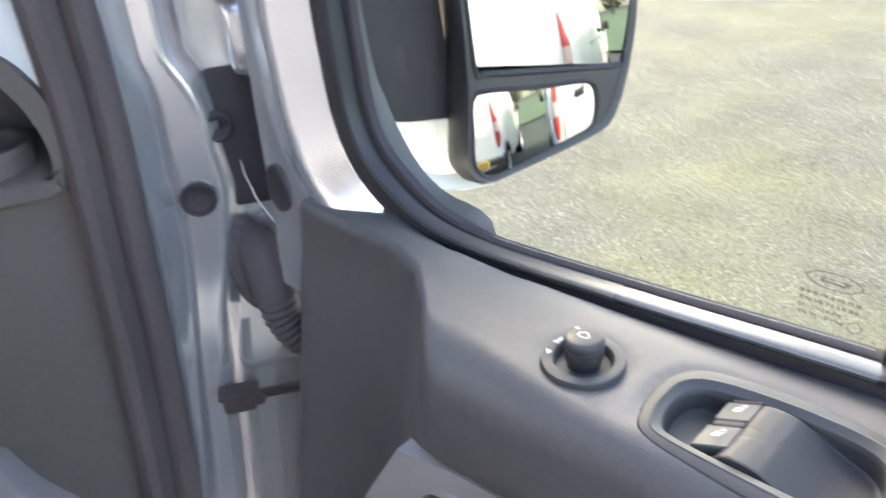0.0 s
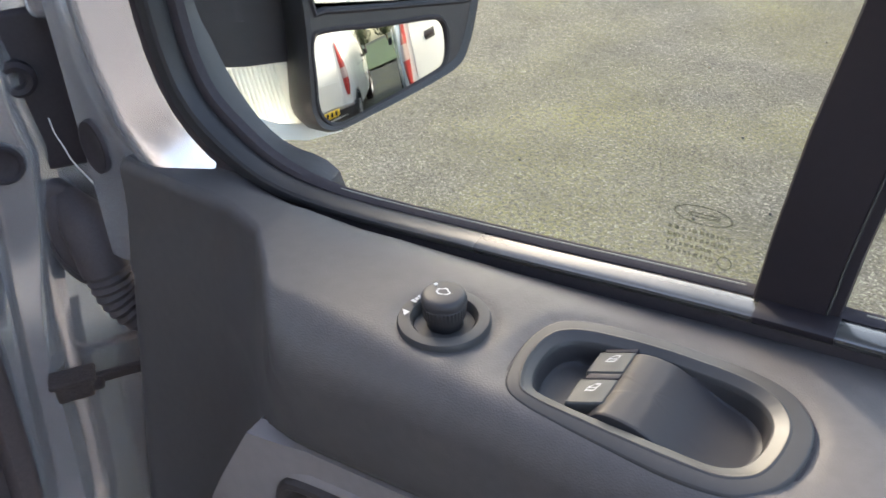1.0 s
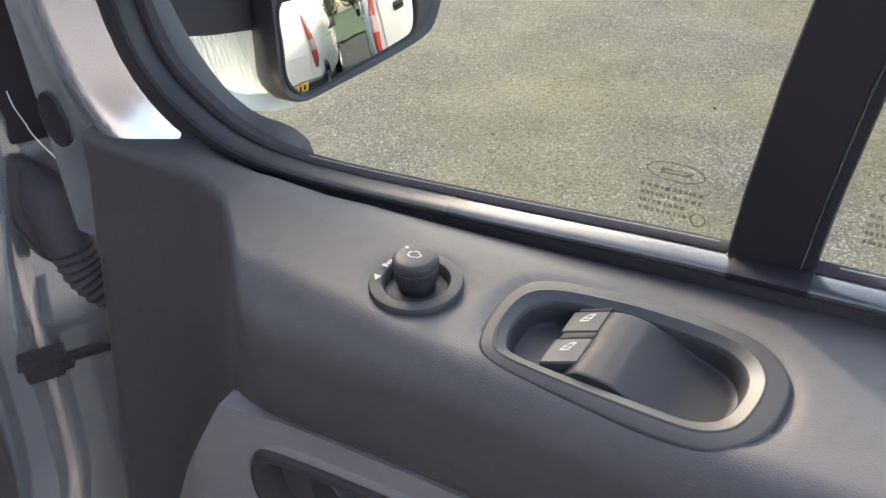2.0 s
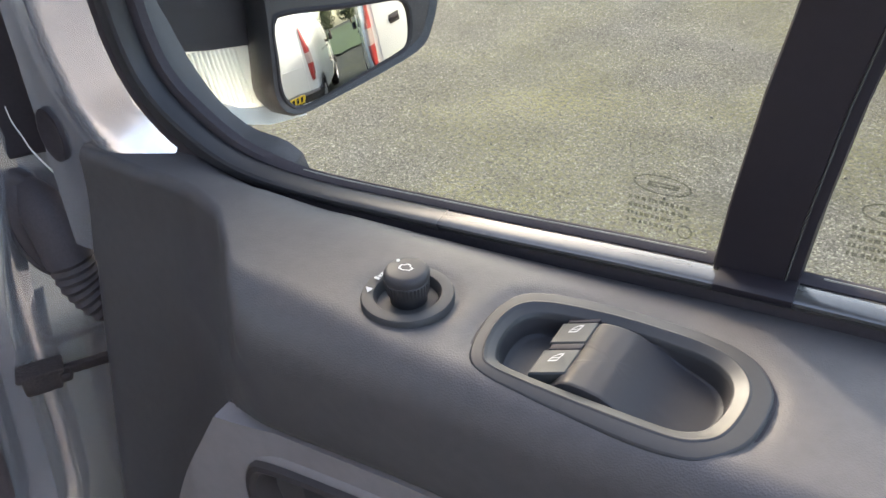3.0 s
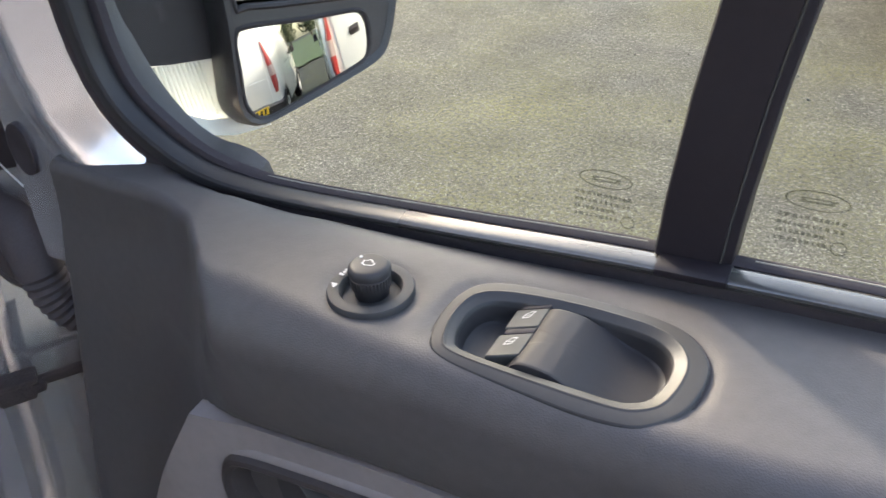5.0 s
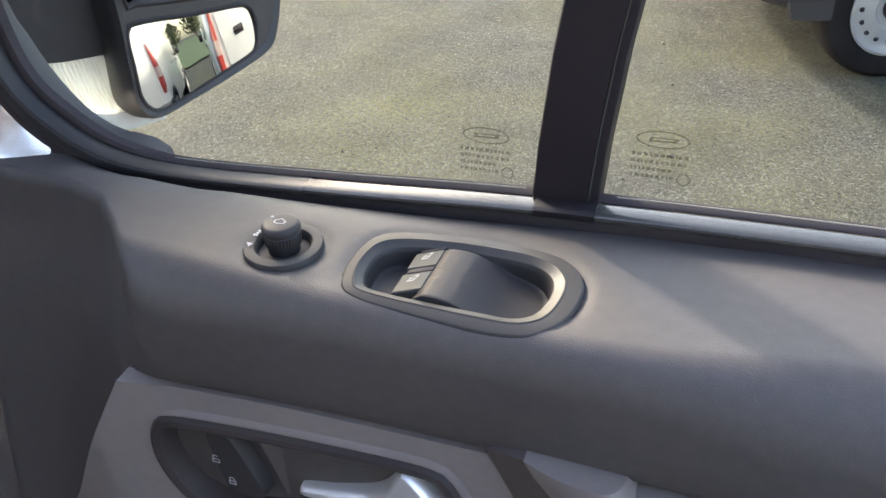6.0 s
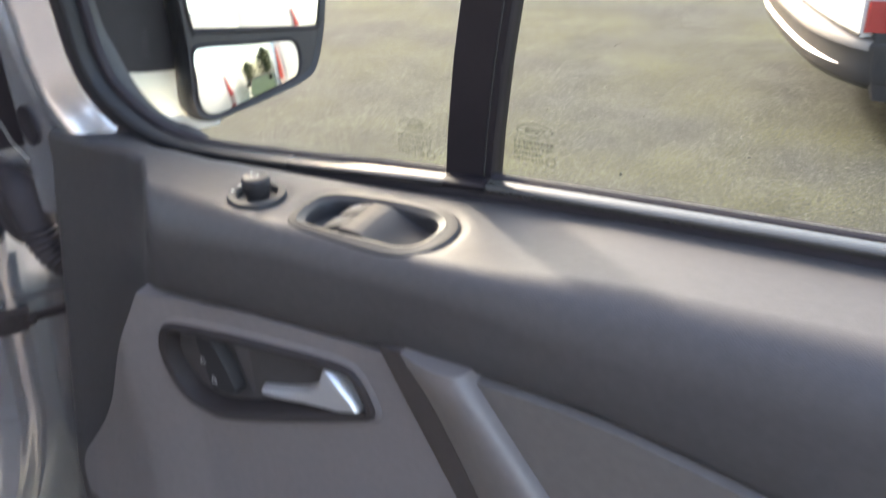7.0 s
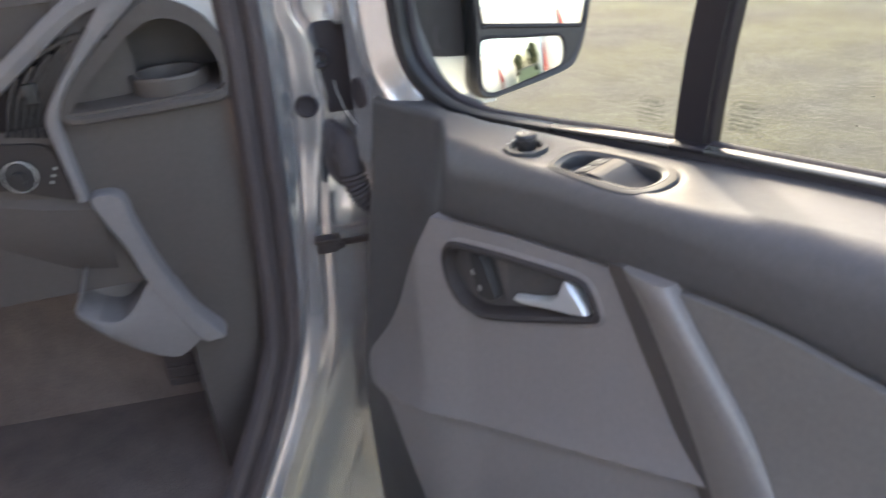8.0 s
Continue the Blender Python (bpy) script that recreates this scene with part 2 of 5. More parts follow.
def grid(rows, keep=None):
    """Vertices and faces of a sheet of points; keep(centre) tells which faces stay."""
    verts = [Vector(p) for r in rows for p in r]
    n = len(rows[0])
    faces = []
    for i in range(len(rows) - 1):
        for j in range(n - 1):
            f = (i * n + j, i * n + j + 1, (i + 1) * n + j + 1, (i + 1) * n + j)
            if keep is None or keep(sum((verts[k] for k in f), Vector()) / 4):
                faces.append(f)
    return verts, faces


def loft(loops, cap_start=False, cap_end=False, closed=True):
    n = len(loops[0])
    verts = [Vector(p) for l in loops for p in l]
    faces = []
    for i in range(len(loops) - 1):
        for j in range(n if closed else n - 1):
            k = (j + 1) % n
            faces.append((i * n + j, i * n + k, (i + 1) * n + k, (i + 1) * n + j))
    if cap_start:
        faces.append(tuple(range(n))[::-1])
    if cap_end:
        faces.append(tuple(range((len(loops) - 1) * n, len(loops) * n)))
    return verts, faces


def curve_through(points, n, closed=False):
    """n points on a smooth line through the points, evenly spaced."""
    pts = [Vector(p) for p in points]
    m = len(pts)
    fine = []
    for i in range(m if closed else m - 1):
        p0, p1, p2, p3 = (pts[(i + d) % m] if closed else pts[min(max(i + d, 0), m - 1)] for d in (-1, 0, 1, 2))
        for k in range(24):
            t = k / 24
            fine.append(0.5 * (2 * p1 + (p2 - p0) * t + (2 * p0 - 5 * p1 + 4 * p2 - p3) * t * t + (3 * p1 - p0 - 3 * p2 + p3) * t ** 3))
    fine.append(pts[0] if closed else pts[-1])
    lens = [0.0]
    for a, b in zip(fine, fine[1:]):
        lens.append(lens[-1] + (b - a).length)
    out, j = [], 0
    for i in range(n):
        want = lens[-1] * i / (n if closed else n - 1)
        while j < len(lens) - 2 and lens[j + 1] < want:
            j += 1
        t = (want - lens[j]) / max(lens[j + 1] - lens[j], 1e-9)
        out.append(fine[j].lerp(fine[j + 1], min(t, 1)))
    return out


def sweep(path, profile, ref, cap=True, scales=None):
    """A profile of (across, along ref) carried along a path."""
    path, ref = [Vector(p) for p in path], Vector(ref).normalized()
    loops = []
    for i, p in enumerate(path):
        t = (path[min(i + 1, len(path) - 1)] - path[max(i - 1, 0)]).normalized()
        side = t.cross(ref).normalized()
        k = scales[i] if scales else 1.0
        loops.append([p + side * (a * k) + ref * b for a, b in profile])
    return loft(loops, cap, cap)


def tube(path, radius, n=10, ref=(0, 0, 1)):
    radii = radius if isinstance(radius, (list, tuple)) else [radius] * len(path)
    path = [Vector(p) for p in path]
    loops = []
    for i, p in enumerate(path):
        t = (path[min(i + 1, len(path) - 1)] - path[max(i - 1, 0)]).normalized()
        a = t.cross(Vector(ref))
        a = a.normalized() if a.length > 1e-4 else t.orthogonal().normalized()
        b = t.cross(a)
        loops.append([p + (a * math.cos(k * math.tau / n) + b * math.sin(k * math.tau / n)) * radii[i] for k in range(n)])
    return loft(loops, True, True)


def lathe(profile, place, n=32, sx=1.0, sy=1.0):
    """Rings of (radius, height), put in place by a function of (x, y, z)."""
    return loft([[place(r * sx * math.cos(k * math.tau / n), r * sy * math.sin(k * math.tau / n), h) for k in range(n)] for r, h in profile], True, True)


def box(lo, hi, bevel=0.0, place=None, seg=2):
    bm = bmesh.new()
    bmesh.ops.create_cube(bm, size=1)
    for v in bm.verts:
        v.co = Vector([(a + b) / 2 + c * (b - a) for a, b, c in zip(lo, hi, v.co)])
    if bevel:
        bmesh.ops.bevel(bm, geom=bm.edges, offset=bevel, segments=seg, profile=0.5, affect="EDGES")
    verts = [place(*v.co) if place else v.co.copy() for v in bm.verts]
    faces = [tuple(v.index for v in f.verts) for f in bm.faces]
    bm.free()
    return verts, faces


def join(*pieces):
    verts, faces = [], []
    for v, f in pieces:
        k = len(verts)
        verts += v
        faces += [tuple(i + k for i in q) for q in f]
    return verts, faces


def shrink(outline, d):
    """The closed outline moved inwards by about d, towards its middle."""
    c = sum((Vector(p) for p in outline), Vector((0, 0))) / len(outline)
    out = []
    for p in outline:
        r = Vector(p) - c
        out.append(c + r * max(0.0, 1 - d / max(r.length, 1e-6)))
    return out


def inset(outline, d):
    """The closed outline moved inwards by d along its own normals."""
    pts = [Vector(p) for p in outline]
    n = len(pts)
    area = sum(pts[i - 1].x * pts[i].y - pts[i].x * pts[i - 1].y for i in range(n))
    out = []
    for i, p in enumerate(pts):
        t = (pts[(i + 1) % n] - pts[i - 1]).normalized()
        out.append(p + Vector((-t.y, t.x)) * (d if area > 0 else -d))
    return out


def inside(p, outline):
    hit, n = False, len(outline)
    for i in range(n):
        a, b = outline[i], outline[i - 1]
        if (a[1] > p[1]) != (b[1] > p[1]) and p[0] < (b[0] - a[0]) * (p[1] - a[1]) / (b[1] - a[1]) + a[0]:
            hit = not hit
    return hit


def lerp_table(x, table):
    if x <= table[0][0]:
        return table[0][1]
    for (a, u), (b, v) in zip(table, table[1:]):
        if x <= b:
            t = (x - a) / (b - a)
            return u + (v - u) * t
    return table[-1][1]


# ---- ground ----
gx = [-300, -60, -12, -4] + [-4 + 0.5 * i for i in range(1, 24)] + [12, 60, 300]
gv, gf = grid([[(x, y, 0.006 * noise.noise((x * 0.7, y * 0.7, 0))) for y in [-300, -60, -12, -4] + [-4 + 0.5 * i for i in range(1, 30)] + [16, 60, 300]] for x in gx])
tagged(made("ground", gv, gf, ASPHALT), "worn asphalt yard with pale chippings and yellow-green moss", "ground", kind="structure")

# Wall added out of view: cuts the low sky, gives the paint a reflection.
PLASTER = mat("grey rendered wall", (0.24, 0.24, 0.24), 0.85, vary=0.2, scale=2, bump=0.2, bump_scale=60, spec=0.2)
tagged(made("wall_sky_block", *box((-16, -6.6, -0.05), (16, -6.3, 3.0), 0.01), PLASTER), "unseen plain grey wall added behind the van to shape the light", "wall", kind="structure")
rnd = random.Random(11)
pieces = []
for _ in range(260):
    c = Vector((rnd.uniform(-1.6, 4.2), rnd.uniform(0.9, 6.0), 0.004))
    r = rnd.uniform(0.003, 0.008) * (1.6 if rnd.random() < 0.06 else 1.0)
    pieces.append(lathe([(0.55 * r, -0.6 * r), (r * rnd.uniform(0.85, 1.1), 0.0), (r * 0.6, r * 0.6), (r * 0.1, r * 0.75)], lambda x, y, z, c=c: c + Vector((x, y, z)), 6, rnd.uniform(0.7, 1.3), rnd.uniform(0.7, 1.2)))
STONE = mat("loose grey grit", (0.13, 0.125, 0.11), 0.85, vary=0.7, scale=3, spec=0.2)
tagged(made("loose_grit", *join(*pieces), STONE, smooth=False), "loose pale and dark grit scattered on the asphalt", "grit", kind="stuff")

# ---- the opened door, which runs along x; its glass stands at y 0.54 ----
BELT = [(-0.70, 1.286), (-0.60, 1.296), (-0.545, 1.298), (-0.51, 1.286), (-0.47, 1.278), (-0.40, 1.2810), (-0.284, 1.2875), (-0.176, 1.2952), (-0.09, 1.3022), (-0.04, 1.3055), (0.07, 1.3098), (0.139, 1.3105), (0.7, 1.317)]
PADLOW = [(-0.70, 1.18), (-0.411, 1.195), (-0.26, 1.205), (-0.12, 1.208), (0.0, 1.211), (0.06, 1.208), (0.12, 1.201), (0.215, 1.180), (0.4, 1.13), (0.7, 1.05)]


FRONT = [(-0.70, 0.118), (-0.60, 0.113), (-0.55, 0.109), (-0.504, 0.100), (-0.458, 0.080), (-0.416, 0.044), (-0.388, 0.014), (-0.376, 0.003), (-0.36, 0.0)]


def face_y(x, z):
    """How far in the door panel stands: it draws back towards the hinge."""
    t = max(0.0, (-0.445 - x) / 0.21)
    return 0.370 + 0.107 * (math.sqrt(t * t + 0.02) - math.sqrt(0.02)) * 1.14 * (0.3 + 0.7 * min(1, max(0, (z - 0.75) / 0.5)))


def pad_y(x, z):
    """The pad's own face, cut back more sharply ahead of the panel."""
    t = min(1, max(0, (1.29 - z) / 0.1))
    f = sum(lerp_table(x + 0.024 * t + 0.016 * t * k, FRONT) for k in (-2, -1, 0, 1, 2)) / 5
    return 0.370 + f * (0.3 + 0.7 * min(1, max(0, (z - 0.75) / 0.5)))


def pad_section(x):
    zb, zp = lerp_table(x, BELT), lerp_table(x, PADLOW)
    zl = max(1.3055, zb - 0.0015) if x > -0.45 else 1.3055 - 0.011 * min(1, (-0.45 - x) / 0.12)
    drop = min(1, max(0, (x + 0.50) / 0.12))
    zb -= 0.003 * drop
    yf, yb = pad_y(x, 1.29), 0.520
    w = yb - yf
    front = min(1, max(0, (-0.366 - x) / 0.045))
    front = front * front * (3 - 2 * front)
    upper = [(yb, zb - 0.01)]
    for k in range(25):
        u = k / 24
        upper.append((yb - (0.62 + 0.20 * front) * w * u, zb + (zl - zb) * (1 - (1 - u) ** (2.2 + 2.2 * drop))))
    a, b = min(1, max(0, (x + 0.46) / 0.26)), min(1, max(0, (0.14 - x) / 0.20))
    r = (0.36 - 0.16 * a * a * (3 - 2 * a) * b * b * (3 - 2 * b)) * w
    r += (0.010 - r) * front
    bend = [(yf + r * (1 - math.sin(a)) * 0.85, zl - r * (1 - math.cos(a)) * 1.15) for a in [radians(d) for d in range(0, 91, 6)]]
    y1, y2 = upper[-1][0], bend[0][0]
    upper += [(y1 + (y2 - y1) * k / 7, zl) for k in range(1, 7)]
    z0 = bend[-1][1]
    down = []
    for u, o in ((0.2, -0.0008), (0.4, -0.0012), (0.6, -0.0006), (0.8, 0.0008), (0.93, 0.003), (1.0, 0.007)):
        z = z0 + (zp - z0) * u
        down.append((pad_y(x, z) + o * (1 - front), z))
    low = [(max(pad_y(x, z), face_y(x, z) + 0.010) + 0.008 * (1 - front), z) for z in (zp - 0.004, 1.15, 1.10, 1.05, 1.0, 0.9, 0.8, 0.7, 0.6, 0.45)]
    return upper + bend + down + low


def ledge_z(x, y):
    return lerp_table(y, sorted(p for p in pad_section(x)[:38] if p[1] > 1.25))


BEZ_OUT = [(-0.216, 0.398), (-0.222, 0.418), (-0.2225, 0.443), (-0.2155, 0.4625), (-0.197, 0.4720), (-0.164, 0.4768), (-0.132, 0.4778), (-0.101, 0.4760), (-0.078, 0.468), (-0.0635, 0.449), (-0.061, 0.428), (-0.0655, 0.405), (-0.080, 0.386), (-0.094, 0.3805), (-0.116, 0.379), (-0.143, 0.381), (-0.176, 0.3845), (-0.203, 0.389)]
BEZ_RIDGE = [(-0.2085, 0.404), (-0.2135, 0.420), (-0.214, 0.440), (-0.2085, 0.453), (-0.193, 0.4605), (-0.162, 0.4655), (-0.132, 0.4665), (-0.103, 0.4645), (-0.086, 0.457), (-0.0765, 0.443), (-0.0755, 0.424), (-0.080, 0.405), (-0.089, 0.3965), (-0.100, 0.3935), (-0.121, 0.3935), (-0.147, 0.394), (-0.181, 0.395), (-0.202, 0.3975)]
BEZ_IN = [(-0.2035, 0.4095), (-0.2075, 0.421), (-0.2080, 0.437), (-0.2035, 0.4485), (-0.191, 0.4555), (-0.161, 0.4610), (-0.132, 0.4615), (-0.104, 0.4595), (-0.090, 0.453), (-0.083, 0.441), (-0.0825, 0.425), (-0.087, 0.4105), (-0.0945, 0.4040), (-0.104, 0.4015), (-0.123, 0.4015), (-0.148, 0.4020), (-0.180, 0.4030), (-0.198, 0.4050)]
bez_out, bez_ridge, bez_in = (curve_through([(*p, 0) for p in o], 96, True) for o in (BEZ_OUT, BEZ_RIDGE, BEZ_IN))
KNOB = Vector((-0.2762, 0.4285, 1.3070))
HB = [(-0.372, 1.163), (-0.390, 1.150), (-0.397, 1.125), (-0.392, 1.095), (-0.374, 1.066), (-0.345, 1.055), (-0.310, 1.056), (-0.22, 1.086), (-0.135, 1.118), (-0.121, 1.126), (-0.120, 1.140), (-0.134, 1.170), (-0.152, 1.179), (-0.21, 1.178), (-0.30, 1.172)]
hb = curve_through([(*p, 0) for p in HB], 72, True)

def sunk(x, y, z):
    """The surround follows the ledge's bend on the cab side."""
    d = 0.0062 * (max(0.0, 0.402 - y) / 0.0275) ** 2
    return (x - 0.28 * d, y + 0.91 * d, z - d)


door = thing("open_door", "open silver van door with charcoal and grey plastic trim", "door")
xs = [-0.664, -0.66, -0.655] + [-0.65 + 0.008 * i for i in range(42)] + [-0.314 + 0.0033 * i for i in range(80)] + [-0.05 + 0.02 * i for i in range(36)]
rows = []
for x in xs:
    s = pad_section(x)
    if x < -0.656:
        s = [(y + (0.006 if x > -0.662 else 0.016), min(z, 1.287 if x > -0.662 else 1.280)) for y, z in s]
    rows.append([(-0.45 + (x + 0.45) * (1 + 0.20 * min(1, max(0, (1.29 - z) / 0.5))) if x < -0.45 else x, y, z) for y, z in s])
rim_line = [Vector(sunk(*p)[:2]) for p in bez_out[::2]]


def dished(x, y, z):
    """The pad sinks a little round the switch surround and the adjuster."""
    fade = min(1.0, max(0.0, (z - 1.278) / 0.022)) * min(1.0, max(0.0, (y - 0.392) / 0.03))
    if not fade or not -0.33 < x < -0.02:
        return (x, y, z)
    d = min(math.hypot(q.x - x, q.y - y) for q in rim_line)
    e = abs(math.hypot(KNOB.x - x, KNOB.y - y) - 0.029)
    return (x, y, z - fade * (0.0024 * math.exp(-(d / 0.007) ** 2) + 0.0018 * math.exp(-(e / 0.005) ** 2)))


rows = [[dished(*p) for p in r] for r in rows]
rows.insert(0, [(x - 0.002, y + 0.06, z) for x, y, z in rows[0]])
cut = [(p.x, p.y) for p in inset([Vector(sunk(*p)[:2]) for p in bez_out], 0.007)]
pad_v, pad_f = grid(rows, keep=lambda c: not (c.z > 1.295 and (inside((c.x, c.y), cut) or (c.xy - KNOB.xy).length < 0.022)))
made("upper_trim_pad", pad_v, pad_f, PAD, door, "charcoal grained plastic door top")

LEFT = [(-0.411, 1.195), (-0.453, 1.127), (-0.495, 1.06), (-0.533, 0.998), (-0.58, 0.935), (-0.625, 0.884), (-0.654, 0.848), (-0.663, 0.815), (-0.643, 0.777), (-0.605, 0.75), (-0.549, 0.66), (-0.495, 0.569), (-0.43, 0.46)]
left = curve_through([(*p, 0) for p in LEFT], 260)


def panel_y(x, z):
    d = z - (0.777 + 0.262 * (x + 0.643))
    lip = -0.014 * math.exp(-d / 0.05) if d > 0 else -0.014 + 0.026 * (1 - math.exp(d / 0.012)) - 0.012 * (1 - math.exp(min(0, d + 0.03) / 0.06))
    return face_y(x, z) - 0.004 + 0.008 * min(1, max(0, (x + 0.47) / 0.11)) ** 2 + lip * min(1, max(0.35, (x + 0.66) / 0.08))


rows = []
for q, l in enumerate(left):
    k = 1 - q / 259
    row = [(l.x + 0.002, panel_y(l.x, l.y) + 0.05, l.y - 0.001)]
    for i in range(171):
        x = l.x + (i / 170) ** 1.25 * (0.66 - l.x)
        z = l.y + k * (lerp_table(x, PADLOW) - 0.0025 - 1.195)
        row.append((x, panel_y(x, z), z))
    rows.append(row)
rows.insert(0, [(x, y + 0.016, z + 0.001) for x, y, z in rows[0]])
hcut = [tuple(p) for p in inset([p.xy for p in hb], 0.008)]
HANDLE_LINE = [(0.45, 0.40), (0.78, 0.190), (0.86, 0.137), (0.967, 0.074), (1.104, 0.008), (1.223, -0.06)]
pv, pf = grid(rows, keep=lambda c: not inside((c.x, c.z), hcut) and c.x < lerp_table(c.z, HANDLE_LINE))
made("lower_trim_panel", pv, pf, PANEL, door, "grey moulded plastic door panel")
pv, pf = grid([[(x, y - (0.008 if k else 0.002), z + (0.001 if k else 0.002)) for x, y, z in r] for k, r in enumerate(rows)], keep=lambda c: c.x > lerp_table(c.z, HANDLE_LINE) + 0.012)
made("rear_trim_panel", pv, pf, REARPANEL, door, "darker grey door panel behind the grab handle")

# window switch panel in the ledge
ZB = 1.3055


def bez_loop(a, b, k, z):
    return [sunk(p.x + (q.x - p.x) * k, p.y + (q.y - p.y) * k, z) for p, q in zip(a, b)]


bezel = made("switch_bezel", *loft([
    bez_loop(bez_out, bez_ridge, 0, ZB - 0.012), bez_loop(bez_out, bez_ridge, 0, ZB - 0.0006), bez_loop(bez_out, bez_ridge, 0.05, ZB + 0.0008), bez_loop(bez_out, bez_ridge, 0.12, ZB + 0.0013),
    bez_loop(bez_out, bez_ridge, 0.40, ZB + 0.0017), bez_loop(bez_out, bez_ridge, 0.76, ZB + 0.0018), bez_loop(bez_out, bez_ridge, 0.82, ZB + 0.0022), bez_loop(bez_out, bez_ridge, 0.87, ZB + 0.0023),
    bez_loop(bez_out, bez_ridge, 0.92, ZB + 0.0020), bez_loop(bez_ridge, bez_in, 0.10, ZB + 0.0008), bez_loop(bez_ridge, bez_in, 0.72, ZB - 0.0012), bez_loop(bez_ridge, bez_in, 0.80, ZB - 0.0018), bez_loop(bez_ridge, bez_in, 0.93, ZB - 0.0036),
    bez_loop(bez_ridge, bez_in, 1.0, ZB - 0.0060)]), BEZEL, door, "satin dark plastic switch surround with a flat rim", crease=13)


def on_pad(p, lift):
    return (p.x, p.y, ledge_z(p.x, p.y) + lift)


rim = [Vector(sunk(p.x, p.y, 0)[:2]) for p in bez_out]
gap_a, gap_b = inset(rim, -0.0015), inset(rim, 0.003)
made("bezel_gap", *loft([[on_pad(p, -0.0012) for p in gap_a], [on_pad(p, -0.0010) for p in gap_b]]), BLACK, bezel)



def pocket_z(x, y):
    return ZB + lerp_table(x, [(-0.21, -0.015), (-0.192, -0.017), (-0.176, -0.015), (-0.170, -0.008), (-0.1655, -0.0015), (-0.160, 0.0012), (-0.150, 0.0013), (-0.141, 0.0), (-0.132, -0.0040), (-0.122, -0.0095), (-0.112, -0.0140), (-0.102, -0.0162), (-0.090, -0.017), (-0.07, -0.017)])


mid = Vector((-0.145, 0.431, 0))
loops = [bez_loop(bez_in, bez_in, 0, ZB - 0.0050)]
for s, k in ((0.985, 0.55), (0.97, 0.9), (0.94, 1), (0.9, 1), (0.84, 1), (0.77, 1), (0.7, 1), (0.62, 1), (0.54, 1), (0.46, 1), (0.38, 1), (0.3, 1), (0.22, 1), (0.14, 1), (0.07, 1), (0.02, 1)):
    loops.append([(mid.x + (p.x - mid.x) * s, mid.y + (p.y - mid.y) * s, ZB - 0.005 + (pocket_z(mid.x + (p.x - mid.x) * s, p.y) - ZB + 0.005) * k) for p in bez_in])
made("switch_pocket", *loft(loops, False, True), BUTTON, bezel)


def rocker(y0, y1):
    """One window switch: arched across, its outer end pressed low, with a dark gap behind it."""
    def at(x, y, z):
        arch = -0.0030 * (abs(y - (y0 + y1) / 2) / (y1 - y0) * 2) ** 3
        z *= min(1.0, 0.35 + 0.65 * max(0.0, x + 0.1840) / 0.014)
        return Vector((x, y + 0.30 * (x + 0.174), ZB + 0.0010 + z + arch + 0.20 * (x + 0.168)))
    key = made("window_switch", *box((-0.1840, y0, -0.011), (-0.1640, y1, 0.0), 0.0011, at, 3), ROCKER, bezel, "grey window switch with a white symbol")
    made("switch_gap", *box((-0.1820, y1 - 0.0005, -0.011), (-0.1640, y1 + 0.0048, -0.0008), 0.0008, lambda x, y, z: Vector((x, y + 0.30 * (x + 0.174), ZB + z + 0.20 * (x + 0.168)))), BLACK, bezel)
    c = Vector((-0.1735, (y0 + y1) / 2))
    w = 0.0030
    outline = [(w, -w * 0.8), (-w, -w * 0.8), (-w, w * 0.2), (-0.1 * w, w * 0.9), (w, w * 0.9)]
    inner = [(x * 0.76, y * 0.72) for x, y in outline]
    top = lambda p: at(c.x + p[0] * 0.80 + 0.35 * p[1], c.y + p[1] * 1.35, 0.0004)
    made("window_icon", *loft([[top(p) for p in outline], [top(p) for p in inner]]), MARK, key, "white window symbol", smooth=False)
    made("window_icon", *loft([[top((x, 0.0)) for x in (-w, w)], [top((x, -0.0005)) for x in (-w, w)]], closed=False), MARK, key, smooth=False)


rocker(0.4090, 0.4315)
rocker(0.4375, 0.4580)

# mirror adjuster
def on_ledge(x, y, z):
    return KNOB + Vector((x, y, z))


adjuster = made("adjuster_ring", *lathe([(0.0290, -0.004), (0.0290, 0.0005), (0.0282, 0.0022), (0.024, 0.003), (0.0212, 0.0026), (0.0195, 0.0005), (0.0185, -0.008), (0.014, -0.012)], on_ledge, 48), BEZEL, door, "round dark plastic mirror adjuster")


def on_knob(x, y, z):
    return KNOB + Vector((x - 0.0008, y + 0.002, z))


ribs = []
for r, h in [(0.0112, -0.012), (0.0116, 0.001), (0.0128, 0.003), (0.0134, 0.0112), (0.0131, 0.0118), (0.0140, 0.0126), (0.0142, 0.0148), (0.0138, 0.0168), (0.0128, 0.0182), (0.0108, 0.0190), (0.004, 0.0192)]:
    ribs.append([on_knob((r + (0.0005 if 0.002 < h < 0.0115 and k % 2 else 0)) * math.cos(k * math.tau / 72), (r + (0.0005 if 0.002 < h < 0.0115 and k % 2 else 0)) * math.sin(k * math.tau / 72), h) for k in range(72)])
knob = made("adjuster_knob", *loft(ribs, True, True), BUTTON, adjuster, "dark knob with ribbed grip")
mo = [(-0.0042, -0.0024), (-0.0012, -0.0036), (0.0040, -0.0020), (0.0048, 0.0010), (0.0022, 0.0022), (0.0012, 0.0038), (-0.0012, 0.0038), (-0.0022, 0.0022), (-0.0046, 0.0014)]
made("mirror_icon", *loft([[on_knob(x, y, 0.0196) for x, y in mo], [on_knob(x * 0.76, y * 0.72, 0.0196) for x, y in mo]]), MARK, adjuster, "white mirror symbol", smooth=False)
